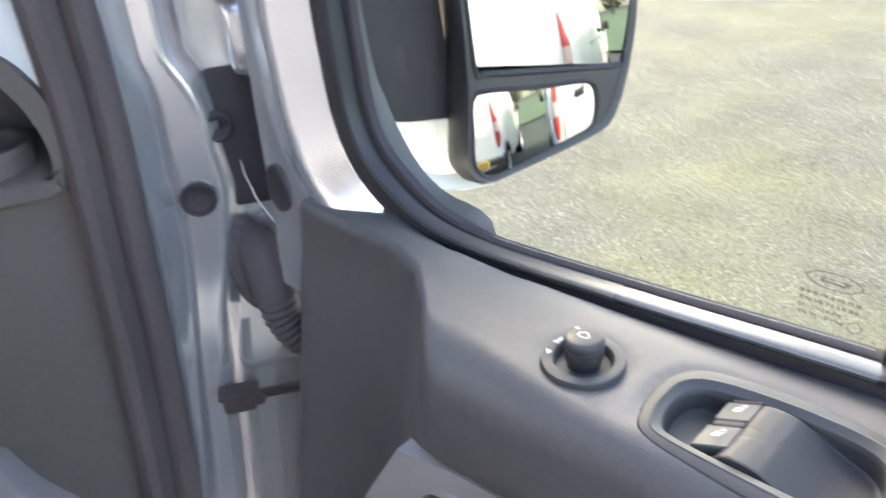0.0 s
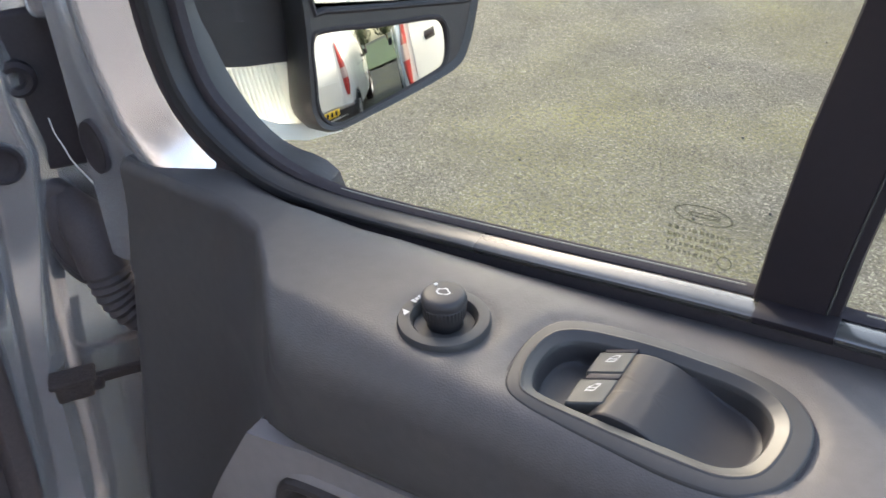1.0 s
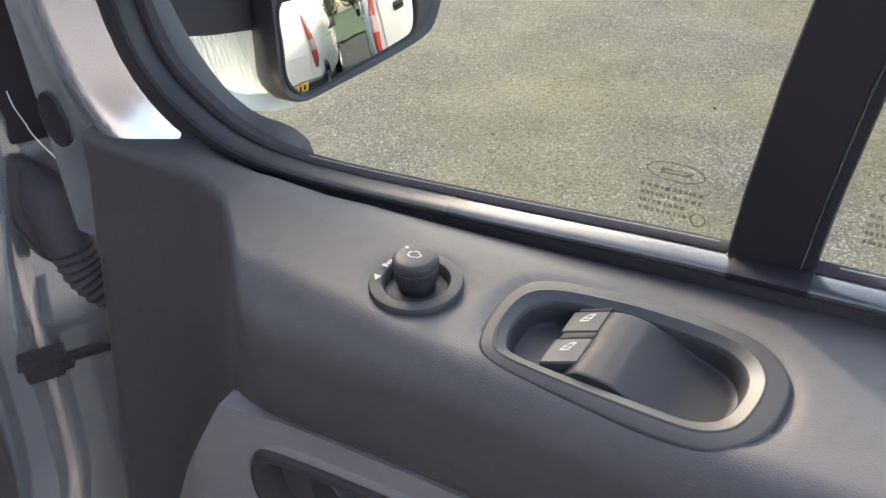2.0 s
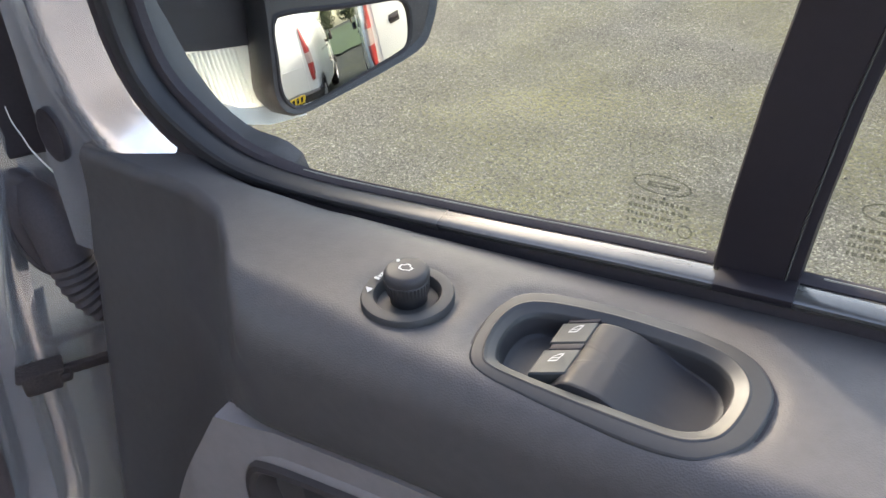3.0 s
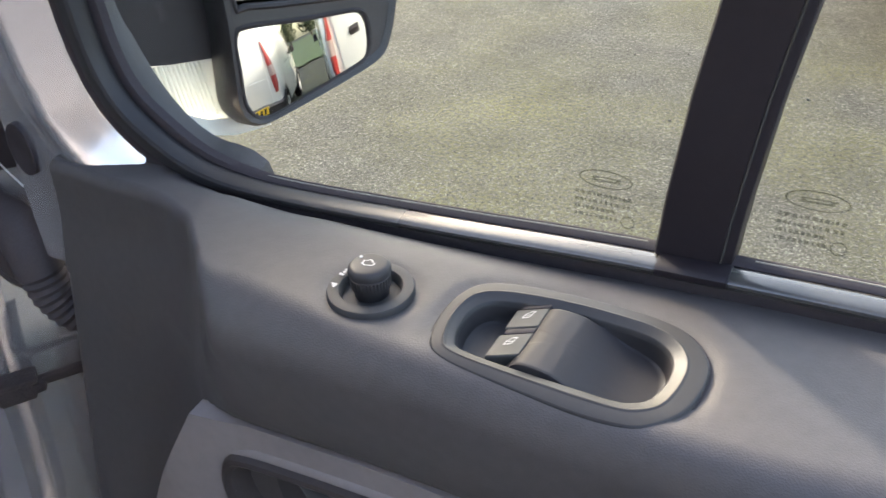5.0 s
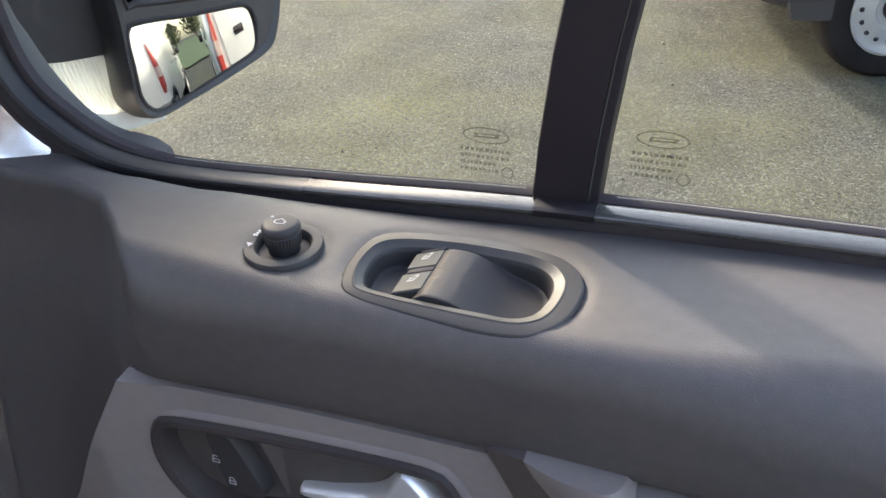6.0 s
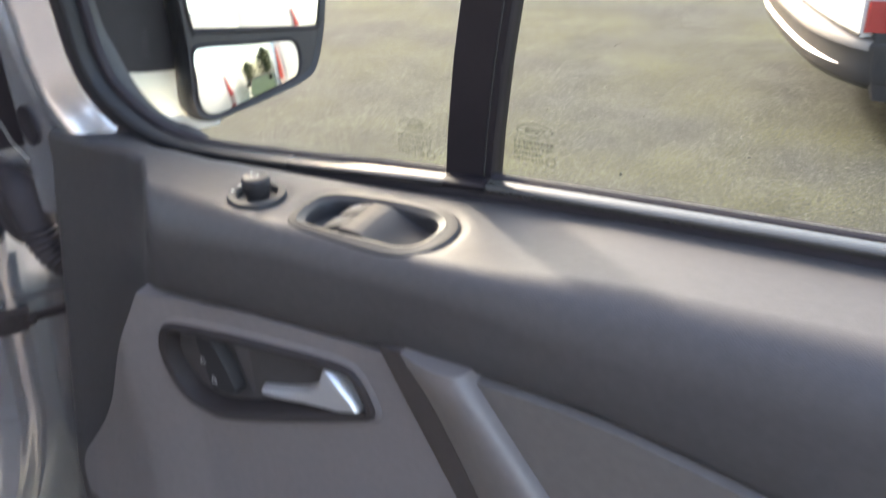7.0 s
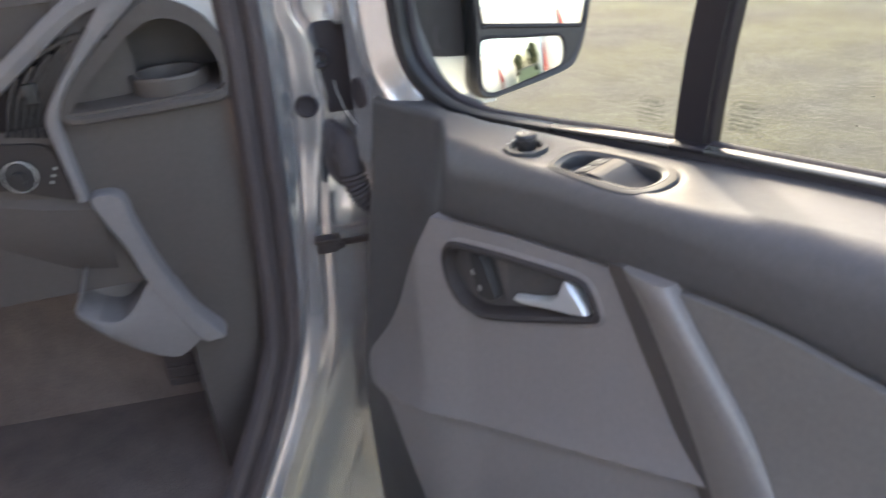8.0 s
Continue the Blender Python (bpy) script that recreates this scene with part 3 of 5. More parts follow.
made("knob_dot", *lathe([(0.0013, 0.0), (0.0012, 0.0006)], lambda x, y, z: on_knob(x - 0.0085, y + 0.0045, z + 0.0189), 16), MARK, adjuster, "white index dot")
made("ring_arrow", [on_ledge(x, y, 0.0040) for x, y in ((-0.0250, -0.0082), (-0.0205, -0.0130), (-0.0196, -0.0080))], [(0, 1, 2)], MARK, adjuster, smooth=False)
for a0, r0, r1 in ((3.06, 0.0215, 0.0255), (2.94, 0.0222, 0.0248), (2.83, 0.0215, 0.0255), (2.70, 0.0218, 0.0240)):
    arc = [(r, a0 + da) for r in (r0, r1) for da in (-0.045, 0.045)]
    made("ring_mark", [on_ledge(r * math.cos(a), r * math.sin(a), 0.0042) for r, a in arc], [(0, 1, 3, 2)], MARK, adjuster, smooth=False)

# inner door handle in its dish
def dish(k, y):
    return [(p[0], y + face_y(p[0], p[1]) - 0.370, p[1]) for p in (inset if k < 0.02 else shrink)([q.xy for q in hb], k)]


dish_ob = made("handle_dish", *loft([dish(-0.001, 0.378), dish(-0.001, 0.3715), dish(0.002, 0.3675), dish(0.006, 0.3665), dish(0.010, 0.369), dish(0.013, 0.378), dish(0.017, 0.392), dish(0.03, 0.398), dish(0.06, 0.402), dish(0.2, 0.404)], False, True), DISH, door, "dark plastic handle dish")
made("dish_lip", *loft([dish(-0.0085, 0.3765), dish(-0.006, 0.3730), dish(-0.0035, 0.3712), dish(-0.0008, 0.3712), dish(0.0, 0.374)]), PANEL, door, "soft raised lip round the handle dish")
lev = curve_through([(-0.268, 1.107, 0), (-0.235, 1.116, 0), (-0.203, 1.128, 0), (-0.186, 1.144, 0), (-0.175, 1.167, 0), (-0.165, 1.170, 0), (-0.148, 1.152, 0), (-0.134, 1.132, 0), (-0.142, 1.127, 0), (-0.18, 1.117, 0), (-0.22, 1.105, 0), (-0.262, 1.098, 0)], 64, True)


def lever_loop(k, y):
    c = shrink([p.xy for p in lev], 0)
    n = len(c)
    out = []
    for i, p in enumerate(c):
        t = (c[(i + 1) % n] - c[i - 1]).normalized()
        q = p + Vector((t.y, -t.x)) * k
        bulge = 0.010 * max(0, min(1, (q.x + 0.21) / 0.05))
        out.append((q.x, y - bulge + 0.06 * max(0, -0.2 - q.x), q.y))
    return out


made("door_handle", *loft([lever_loop(0.0, 0.396), lever_loop(0.0, 0.382), lever_loop(0.0012, 0.3775), lever_loop(0.003, 0.3745), lever_loop(0.0045, 0.374)], True, True), SATIN, dish_ob, "satin silver door release lever")
fin = [(-0.302, 1.160), (-0.262, 1.163), (-0.246, 1.105), (-0.286, 1.085)]
made("finger_plate", *loft([[(x, 0.402, z) for x, z in fin], [(x, 0.383 + 0.30 * (x + 0.30), z) for x, z in fin]], False, True), PLATE, dish_ob, "dark plate behind the lever")
lk = [(-0.343, 1.152), (-0.330, 1.155), (-0.318, 1.150), (-0.298, 1.100), (-0.303, 1.088), (-0.322, 1.086), (-0.334, 1.094)]
lkc = curve_through([(*p, 0) for p in lk], 40, True)
made("lock_button", *loft([[(p.x, 0.398, p.y) for p in lkc], [(p.x, 0.376, p.y) for p in lkc], [(p[0], 0.3735, p[1]) for p in shrink([p.xy for p in lkc], 0.002)]], False, True), BUTTON, dish_ob, "black central locking rocker")
for cx, cz, shut in ((-0.3375, 1.1245, False), (-0.3265, 1.1020, True)):
    def lp(x, z):
        return (cx + x, 0.3728, cz + z)
    made("lock_icon", *loft([[lp(x, z) for x, z in ((-0.0035, -0.0042), (0.0035, -0.0042), (0.0035, 0.0006), (-0.0035, 0.0006))], [lp(x, z) for x, z in ((-0.0023, -0.003), (0.0023, -0.003), (0.0023, -0.0006), (-0.0023, -0.0006))]]), MARK, dish_ob, "white padlock symbol", smooth=False)
    ark = [(-0.0026, 0.0006), (-0.0026, 0.0034), (-0.0012, 0.0046), (0.0012, 0.0046), (0.0026, 0.0034)] + ([(0.0026, 0.0006)] if shut else [])
    made("lock_icon", *loft([[lp(x, z) for x, z in ark], [lp(x * 0.55, 0.0006 + (z - 0.0006) * 0.72) for x, z in ark]], closed=False), MARK, dish_ob, smooth=False)

# grab handle
GL = curve_through([(-0.111, 0, 1.217), (-0.062, 0, 1.117), (-0.011, 0, 1.014), (0.048, 0, 0.89), (0.104, 0, 0.78)], 40)
GM = curve_through([(-0.077, 0, 1.222), (-0.043, 0, 1.172), (0.019, 0, 1.040), (0.078, 0, 0.90), (0.136, 0, 0.78)], 40)
GR = curve_through([(-0.016, 0, 1.219), (0.034, 0, 1.146), (0.085, 0, 1.073), (0.126, 0, 1.003), (0.195, 0, 0.89), (0.265, 0, 0.78)], 40)
sides = []
loops = []
for i, (l, m, r) in enumerate(zip(GL, GM, GR)):
    h = 0.356 if i else 0.359
    crown = [(m.lerp(r, t), d) for t, d in ((0.08, -0.0006), (0.2, -0.0032), (0.35, -0.0058), (0.5, -0.0074), (0.65, -0.0082), (0.78, -0.0080), (0.88, -0.0062), (0.95, -0.0030), (0.99, 0.0012))]
    loops.append([(m.x - 0.002, 0.385, m.z), (m.x - 0.002, h + 0.002, m.z)] + [(q.x, h + d, q.z) for q, d in crown] + [(r.x + 0.0018, h + 0.008, r.z), (r.x + 0.002, 0.385, r.z)])
    sides.append([(l.x, 0.385, l.z), (l.x + 0.001, 0.3712, l.z), (l.x + 0.005, 0.3695, l.z), (m.x - 0.003, h + 0.0025, m.z), (m.x - 0.0015, 0.385, m.z)])
grab = made("grab_handle", *loft(loops, True, True), GRIP, door, "slanting grey plastic grab handle")
# The side's shading is painted: darker material than the grip itself.
made("handle_side", *loft(sides, True, True), DASH, grab, "charcoal side of the grab handle")

# frame, seal, rail, divider and glass
SEAL = curve_through([(-0.603, 0.52, 1.95), (-0.612, 0.52, 1.70), (-0.614, 0.52, 1.50), (-0.611, 0.52, 1.44), (-0.605, 0.52, 1.385), (-0.588, 0.52, 1.345), (-0.552, 0.52, 1.3145), (-0.50, 0.52, 1.2945), (-0.42, 0.52, 1.2923), (-0.284, 0.52, 1.3000), (-0.107, 0.52, 1.3120), (0.139, 0.52, 1.3190), (0.7, 0.52, 1.3270)], 170)
corner = [p for p in SEAL if p.x < -0.47]
wide = [1.0 + 0.42 * min(1, max(0, (-0.44 - p.x) / 0.10)) for p in SEAL]
RAIL_PROFILE = [(-0.0030, 0.014), (-0.0030, -0.0052), (0.0006, -0.0068), (0.0024, -0.0066), (0.0037, -0.0046), (0.0045, -0.0014), (0.0050, 0.0030), (0.0051, 0.0070), (0.0046, 0.0110), (0.0030, 0.014)]
grown = [1.0 + 1.25 * min(1, max(0, (-0.44 - p.x) / 0.12)) for p in SEAL]
made("window_seal", *sweep(SEAL, [(-0.0360, 0.014), (-0.0360, 0.000), (-0.0110, -0.003), (-0.004, -0.002), (0.0, 0.002), (0.0, 0.014)], (0, 1, 0), scales=wide), BLACK, door, "black rubber window seal")
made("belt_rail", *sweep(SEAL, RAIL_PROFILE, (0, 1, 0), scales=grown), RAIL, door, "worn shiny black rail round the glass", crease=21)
made("glass_lip", *sweep(SEAL, [(0.0010, 0.0195), (0.0036, 0.0112), (0.0052, 0.0108), (0.0070, 0.0130), (0.0080, 0.0195)], (0, 1, 0), scales=[1.3 * k - 0.3 for k in grown]), BLACK, door, "soft black lip against the glass")
dv = [(-0.1215, -0.0725, 1.300), (-0.1165, -0.0672, 1.36), (-0.108, -0.0585, 1.43), (-0.099, -0.0495, 1.483), (-0.055, -0.006, 1.75), (-0.02, 0.03, 1.95)]
loops = [[(l, 0.556, z), (l, 0.5295, z), (l + 0.0012, 0.528, z), (r - 0.0085, 0.528, z), (r - 0.0075, 0.5295, z), (r - 0.0055, 0.5295, z), (r - 0.001, 0.531, z), (r, 0.535, z), (r, 0.556, z)] for l, r, z in dv]
made("window_divider", *loft(loops, True, True), BAR, door, "black upright bar between the panes")
foot_path = [p for p in SEAL if -0.1245 < p.x < -0.0695]
made("divider_foot", *sweep(foot_path, [(a + 0.0013, b - 0.0013) if b < 0.012 else (a + 0.0016, b) for a, b in RAIL_PROFILE], (0, 1, 0)), BAR, door, "black foot of the bar over the rail")
# Pale bead paints the light caught along the lip's top edge.
LIP_GLINT = mat("pale rubber edge glint", (0.22, 0.21, 0.18), 0.7, vary=0.35, scale=30, spec=0.2)
for part_x0, part_x1 in ((-0.46, -0.124), (-0.068, 0.69)):
    made("lip_edge", *tube([(p.x, p.y + 0.0165, p.z + 0.0074) for p in SEAL if part_x0 < p.x < part_x1], 0.0007, 6), LIP_GLINT, door, "pale dusty edge of the glass lip")
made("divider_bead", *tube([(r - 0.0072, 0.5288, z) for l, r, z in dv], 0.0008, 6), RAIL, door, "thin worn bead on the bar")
made("front_pane", *loft([[(x, y, z) for x, z in ((-0.64, 1.28), (-0.10, 1.29), (-0.03, 1.95), (-0.64, 1.95))] for y in (0.541, 0.545)], True, True), PANE, door, "clear fixed front window pane", smooth=False)
made("rear_pane", *loft([[(x, y, z) for x, z in ((-0.09, 1.29), (0.69, 1.30), (0.69, 1.95), (-0.02, 1.95))] for y in (0.541, 0.545)], True, True), PANE, door, "clear drop window pane", smooth=False)


def stamp(x0, z0, s):
    """Etched maker's mark: an oval and rows of unreadable print, as plain shapes."""
    Y = 0.5395
    oval = [(x0 + 0.017 * s * math.cos(k * math.tau / 32), z0 + 0.0062 * s * math.sin(k * math.tau / 32)) for k in range(32)]
    pieces = [loft([[(x, Y, z) for x, z in oval], [(x0 + (x - x0) * 0.93, Y, z0 + (z - z0) * 0.85) for x, z in oval]])]
    pieces.append(loft([[(x0 + a * s, Y, z0 + b * s) for a, b in ((-0.009, -0.002), (0.009, -0.0015), (0.010, 0.0016), (-0.008, 0.0014))], [(x0 + a * s, Y, z0 + b * s) for a, b in ((-0.006, -0.0006), (0.006, -0.0003), (0.007, 0.0007), (-0.006, 0.0005))]]))
    rnd = random.Random(5)
    for i in range(4):
        z = z0 - (0.0125 + 0.0052 * i) * s
        x = x0 - 0.019 * s
        while x < x0 + 0.017 * s:
            w = rnd.uniform(0.0012, 0.003) * s
            if not (i >= 2 and x > x0 + 0.008 * s):
                pieces.append(([Vector((x, Y, z)), Vector((x + w, Y, z)), Vector((x + w, Y, z + 0.0024 * s)), Vector((x, Y, z + 0.0024 * s))], [(0, 1, 2, 3)]))
            x += w + rnd.uniform(0.0006, 0.0016) * s
    c = (x0 + 0.0155 * s, z0 - 0.027 * s)
    ring = [(c[0] + 0.0045 * s * math.cos(k * math.tau / 24), c[1] + 0.0045 * s * math.sin(k * math.tau / 24)) for k in range(24)]
    pieces.append(loft([[(x, Y, z) for x, z in ring], [(c[0] + (x - c[0]) * 0.8, Y, c[1] + (z - c[1]) * 0.8) for x, z in ring]]))
    made("glass_stamp", *join(*pieces), STAMP, door, "small dark etched glass marking", smooth=False)


stamp(-0.159, 1.3565, 1.08)
stamp(-0.031, 1.370, 1.08)

# silver frame ahead of the window
FRAME = [(0.0, 0.524), (0.014, 0.520), (0.024, 0.514), (0.040, 0.504), (0.054, 0.4950), (0.060, 0.4920), (0.066, 0.4925), (0.076, 0.4965), (0.088, 0.4985), (0.3, 0.4990)]
near = [p for p in SEAL if p.x < -0.40]
rows = []
for i in range(95):
    z = 1.165 + i * 0.00836
    right = min((p for p in corner), key=lambda p: abs(p.z - z) + (0 if p.x < -0.5 else 1))
    xr = (right.x if z > 1.31 else -0.548 - (1.31 - z) * 0.2) - 0.014
    xl = -0.738 + 0.010 * math.sin((z - 1.2) * 4)
    row = [(xl, 0.60, z), (xl, 0.525, z), (xl + 0.003, 0.506, z)]
    for k in range(25):
        x = xl + 0.012 + (xr - xl - 0.012) * k / 24
        d = min(math.hypot(p.x - x, p.z - z) for p in near)
        row.append((x, sum(lerp_table(d + 0.0025 * j, FRAME) for j in (-2, -1, 0, 1, 2)) / 5, z))
    rows.append(row)
made("door_frame", *grid(rows), SILVER, door, "silver painted metal window frame")
made("frame_plug", *lathe([(0.027, -0.003), (0.0265, 0.0018), (0.024, 0.0024), (0.019, 0.001), (0.004, 0.0005)], lambda x, y, z: Vector((-0.702 + x * 0.62, 0.4965 - z, 1.292 + y)), 32), BLACK, door, "round black rubber plug")
# outer skin and front edge of the door
made("door_skin", *join(grid([[(-0.735, 0.58, z), (-0.70, 0.60 + o, z), (0.68, 0.60 + o, z), (0.70, 0.58, z)] for z, o in ((0.42, 0.02), (0.8, 0.04), (1.1, 0.03), (1.2, 0.005), (1.255, -0.03))]), grid([[(-0.735, 0.60, z), (-0.72, 0.52, z), (-0.668, 0.51, z)] for z in (0.42, 0.8, 1.15, 1.23)])), SILVER, door, "silver painted outer door skin")
made("window_head", *sweep([(-0.60, 0.535, 1.95), (0.70, 0.535, 1.96), (0.71, 0.535, 1.3)], [(-0.02, -0.03), (0.03, -0.03), (0.03, 0.04), (-0.02, 0.04)], (0, 1, 0)), SILVER, door)

# ---- outside mirror on the door ----
MA = Vector((0.21, 0.977, 0)).normalized()
MN0 = MA.cross(Vector((0, 0, 1)))
TL = radians(9)
MU = Vector((0, 0, math.cos(TL))) - MN0 * math.sin(TL)
MN = MN0 * math.cos(TL) + Vector((0, 0, math.sin(TL)))
MP = Vector((-0.619, 0.706, 1.255))


def on_mirror(a, u, n=0.0):
    return MP + MA * a + MU * u + MN * n


mirror = thing("door_mirror", "black van door mirror with two glasses, on the open door", "mirror")
LOW = curve_through([(*p, 0) for p in [(0.012, 0.076), (0.006, 0.04), (0.002, 0.008), (0.012, -0.010), (0.030, -0.0135), (0.10, -0.006), (0.165, 0.000), (0.183, 0.004), (0.192, 0.020), (0.195, 0.042), (0.188, 0.053), (0.17, 0.058), (0.10, 0.068), (0.03, 0.081)]], 64, True)
UPP = curve_through([(*p, 0) for p in [(0.022, 0.118), (0.030, 0.107), (0.054, 0.100), (0.15, 0.082), (0.225, 0.068), (0.243, 0.066), (0.252, 0.078), (0.266, 0.12), (0.275, 0.22), (0.270, 0.31), (0.245, 0.34), (0.08, 0.345), (0.04, 0.335), (0.028, 0.28)]], 64, True)
OUT = curve_through([(*p, 0) for p in [(0.010, 0.30), (0.008, 0.18), (0.002, 0.10), (-0.008, 0.04), (-0.013, 0.008), (-0.004, -0.014), (0.02, -0.023), (0.06, -0.022), (0.15, -0.016), (0.205, -0.008), (0.228, 0.012), (0.247, 0.045), (0.263, 0.085), (0.277, 0.14), (0.286, 0.24), (0.278, 0.335), (0.245, 0.362), (0.08, 0.367), (0.03, 0.352)]], 96, True)


def mloop(outline, d, n):
    pts = (inset if d < 0.02 else shrink)([p.xy for p in outline], d)
    return [on_mirror(p[0], p[1], n) for p in pts]


made("mirror_housing", *loft([mloop(OUT, 0.012, 0.006), mloop(OUT, 0.003, 0.010), mloop(OUT, 0.0, 0.004), mloop(OUT, 0.0, -0.015), mloop(OUT, 0.010, -0.05), mloop(OUT, 0.04, -0.09), mloop(OUT, 0.08, -0.11)], False, True), SHELL, mirror, "dark plastic mirror shell")
cuts = [[p.xy for p in LOW], [p.xy for p in UPP]]
o_low, o_upp = [tuple(p) for p in inset(cuts[0], -0.0035)], [tuple(p) for p in inset(cuts[1], -0.0035)]
edge = [tuple(p) for p in shrink([q.xy for q in OUT], 0.008)]
fr = [[(0.0 - 0.016 + 0.0035 * i, -0.026 + 0.0035 * j) for j in range(114)] for i in range(88)]
fv = [on_mirror(a, u, 0.0055) for r in fr for a, u in r]
ff = []
for i in range(87):
    for j in range(113):
        a, u = fr[i][j][0] + 0.00175, fr[i][j][1] + 0.00175
        if inside((a, u), edge) and not inside((a, u), o_low) and not inside((a, u), o_upp):
            ff.append((i * 114 + j, i * 114 + j + 1, (i + 1) * 114 + j + 1, (i + 1) * 114 + j))
made("mirror_face", fv, ff, SHELL, mirror)
for nm, o in (("glass_rim", LOW), ("glass_rim", UPP)):
    made(nm, *loft([mloop(o, -0.0055, 0.0058), mloop(o, -0.003, 0.0085), mloop(o, 0.0, 0.0075), mloop(o, 0.002, 0.001)]), BLACK, mirror, "black rounded rim of the glass")


def bulged(outline, c, radius, n0, turn=0.0, nod=0.0):
    loops = []
    for s in (1.0, 0.85, 0.7, 0.55, 0.4, 0.25, 0.1):
        ring = []
        for p in outline:
            q = c + (p.xy - c) * s
            ring.append(on_mirror(q.x, q.y, n0 + turn * (q.x - c.x) + nod * (q.y - c.y) - ((q - c).length_squared) / (2 * radius)))
        loops.append(ring)
    return loft(loops, False, True)


made("lower_glass", *bulged(LOW, Vector((0.097, 0.032)), 1.1, 0.009, 0.0, -0.030), MIRROR, mirror, "convex wide-angle mirror glass")
made("upper_glass", *bulged(UPP, Vector((0.15, 0.20)), 2.6, -0.008, 0.125, -0.030), MIRROR, mirror, "large main mirror glass")
# arm and foot on the door
made("mirror_arm", *loft([[on_mirror(a, u, n) for a, u, n in l] for l in (
    [(0.01, 0.35, -0.03), (0.01, 0.055, -0.03), (0.01, 0.05, -0.09), (0.01, 0.35, -0.09)],
    [(-0.05, 0.35, -0.03), (-0.05, 0.066, -0.03), (-0.05, 0.06, -0.09), (-0.05, 0.35, -0.09)],
    [(-0.14, 0.34, -0.03), (-0.14, 0.09, -0.03), (-0.14, 0.085, -0.09), (-0.14, 0.34, -0.09)])], True, True), BLACK, mirror, "black mirror arm", smooth=False)
foot = curve_through([(-0.67, 0, 1.90), (-0.658, 0, 1.55), (-0.644, 0, 1.41), (-0.630, 0, 1.372), (-0.612, 0, 1.336), (-0.585, 0, 1.303), (-0.552, 0, 1.285), (-0.520, 0, 1.282), (-0.500, 0, 1.276), (-0.491, 0, 1.264), (-0.489, 0, 1.240)], 46)
made("mirror_foot", *loft([[(p.x - 0.07, 0.549, p.z - 0.05), (p.x - 0.07, 0.60, p.z - 0.05), (p.x - 0.004, 0.598, p.z), (p.x, 0.585, p.z), (p.x - 0.002, 0.572, p.z - 0.001), (p.x - 0.016, 0.552, p.z - 0.010)] for p in foot], True, True), FOOT, mirror, "grey plastic mirror foot behind the glass")
lens = made("indicator", *loft([[on_mirror(a, u, n) for a, u in ((-0.10, 0.085), (0.0, 0.058), (0.005, -0.018), (-0.045, -0.004), (-0.085, 0.045))] for n in (-0.035, -0.10)], True, True), LENSCLEAR, mirror, "clear ribbed indicator lens", smooth=False)
for i in range(13):
    a = -0.078 + i * 0.0052
    made("lens_rib", *tube([on_mirror(a, 0.07 - 0.1 * (a + 0.08), -0.034), on_mirror(a + 0.004, 0.02 - 0.35 * (a + 0.08), -0.034)], 0.0019, 6), LENSCLEAR, lens)
made("lens_base", *loft([[on_mirror(a, u, n) for a, u in ((-0.07, 0.026), (-0.03, -0.002), (0.02, -0.018), (0.052, -0.024), (0.048, -0.038), (0.0, -0.032), (-0.036, -0.018), (-0.074, 0.012))] for n in (-0.03, -0.11)], True, True), WHITE, lens, "white lamp base", smooth=False)

# ---- the van's own body: s to its right, v to its rear ----
VO, VR, VB = Vector((-0.87, 0.35, 0)), Vector((math.sin(radians(35)), math.cos(radians(35)), 0)), Vector((math.cos(radians(35)), -math.sin(radians(35)), 0))


def van_at(s, v, z):
    return VO + VR * s + VB * v + Vector((0, 0, z))


EDGE = [(0.30, -0.165), (0.41, -0.12), (0.60, -0.032), (0.75, 0.015), (0.874, 0.043), (1.04, 0.066), (1.2, 0.074), (1.45, 0.076), (1.9, 0.060)]
RIDGE = [(0.30, -0.11), (0.40, -0.068), (0.60, 0.018), (0.72, 0.064), (0.81, 0.087), (0.90, 0.096), (1.035, 0.107), (1.115, 0.115), (1.20, 0.133), (1.26, 0.143), (1.313, 0.137), (1.345, 0.139), (1.38, 0.132), (1.42, 0.112), (1.5, 0.112), (1.9, 0.10)]
shell = thing("silver_van", "silver van with its driver door open, standing on asphalt", "van")


def flare(s, v, z, f=1.0):
    """The pillar's foot runs out rearwards into the sill below about 0.85 m."""
    t = max(0.0, 0.86 - z)
    k = f * (0.30 * t * t / (t + 0.08)) / 1.48
    return van_at(s + k * (0.15 - s), v + k * (1.464 - v), z + k * (1.719 - z))


rows = []
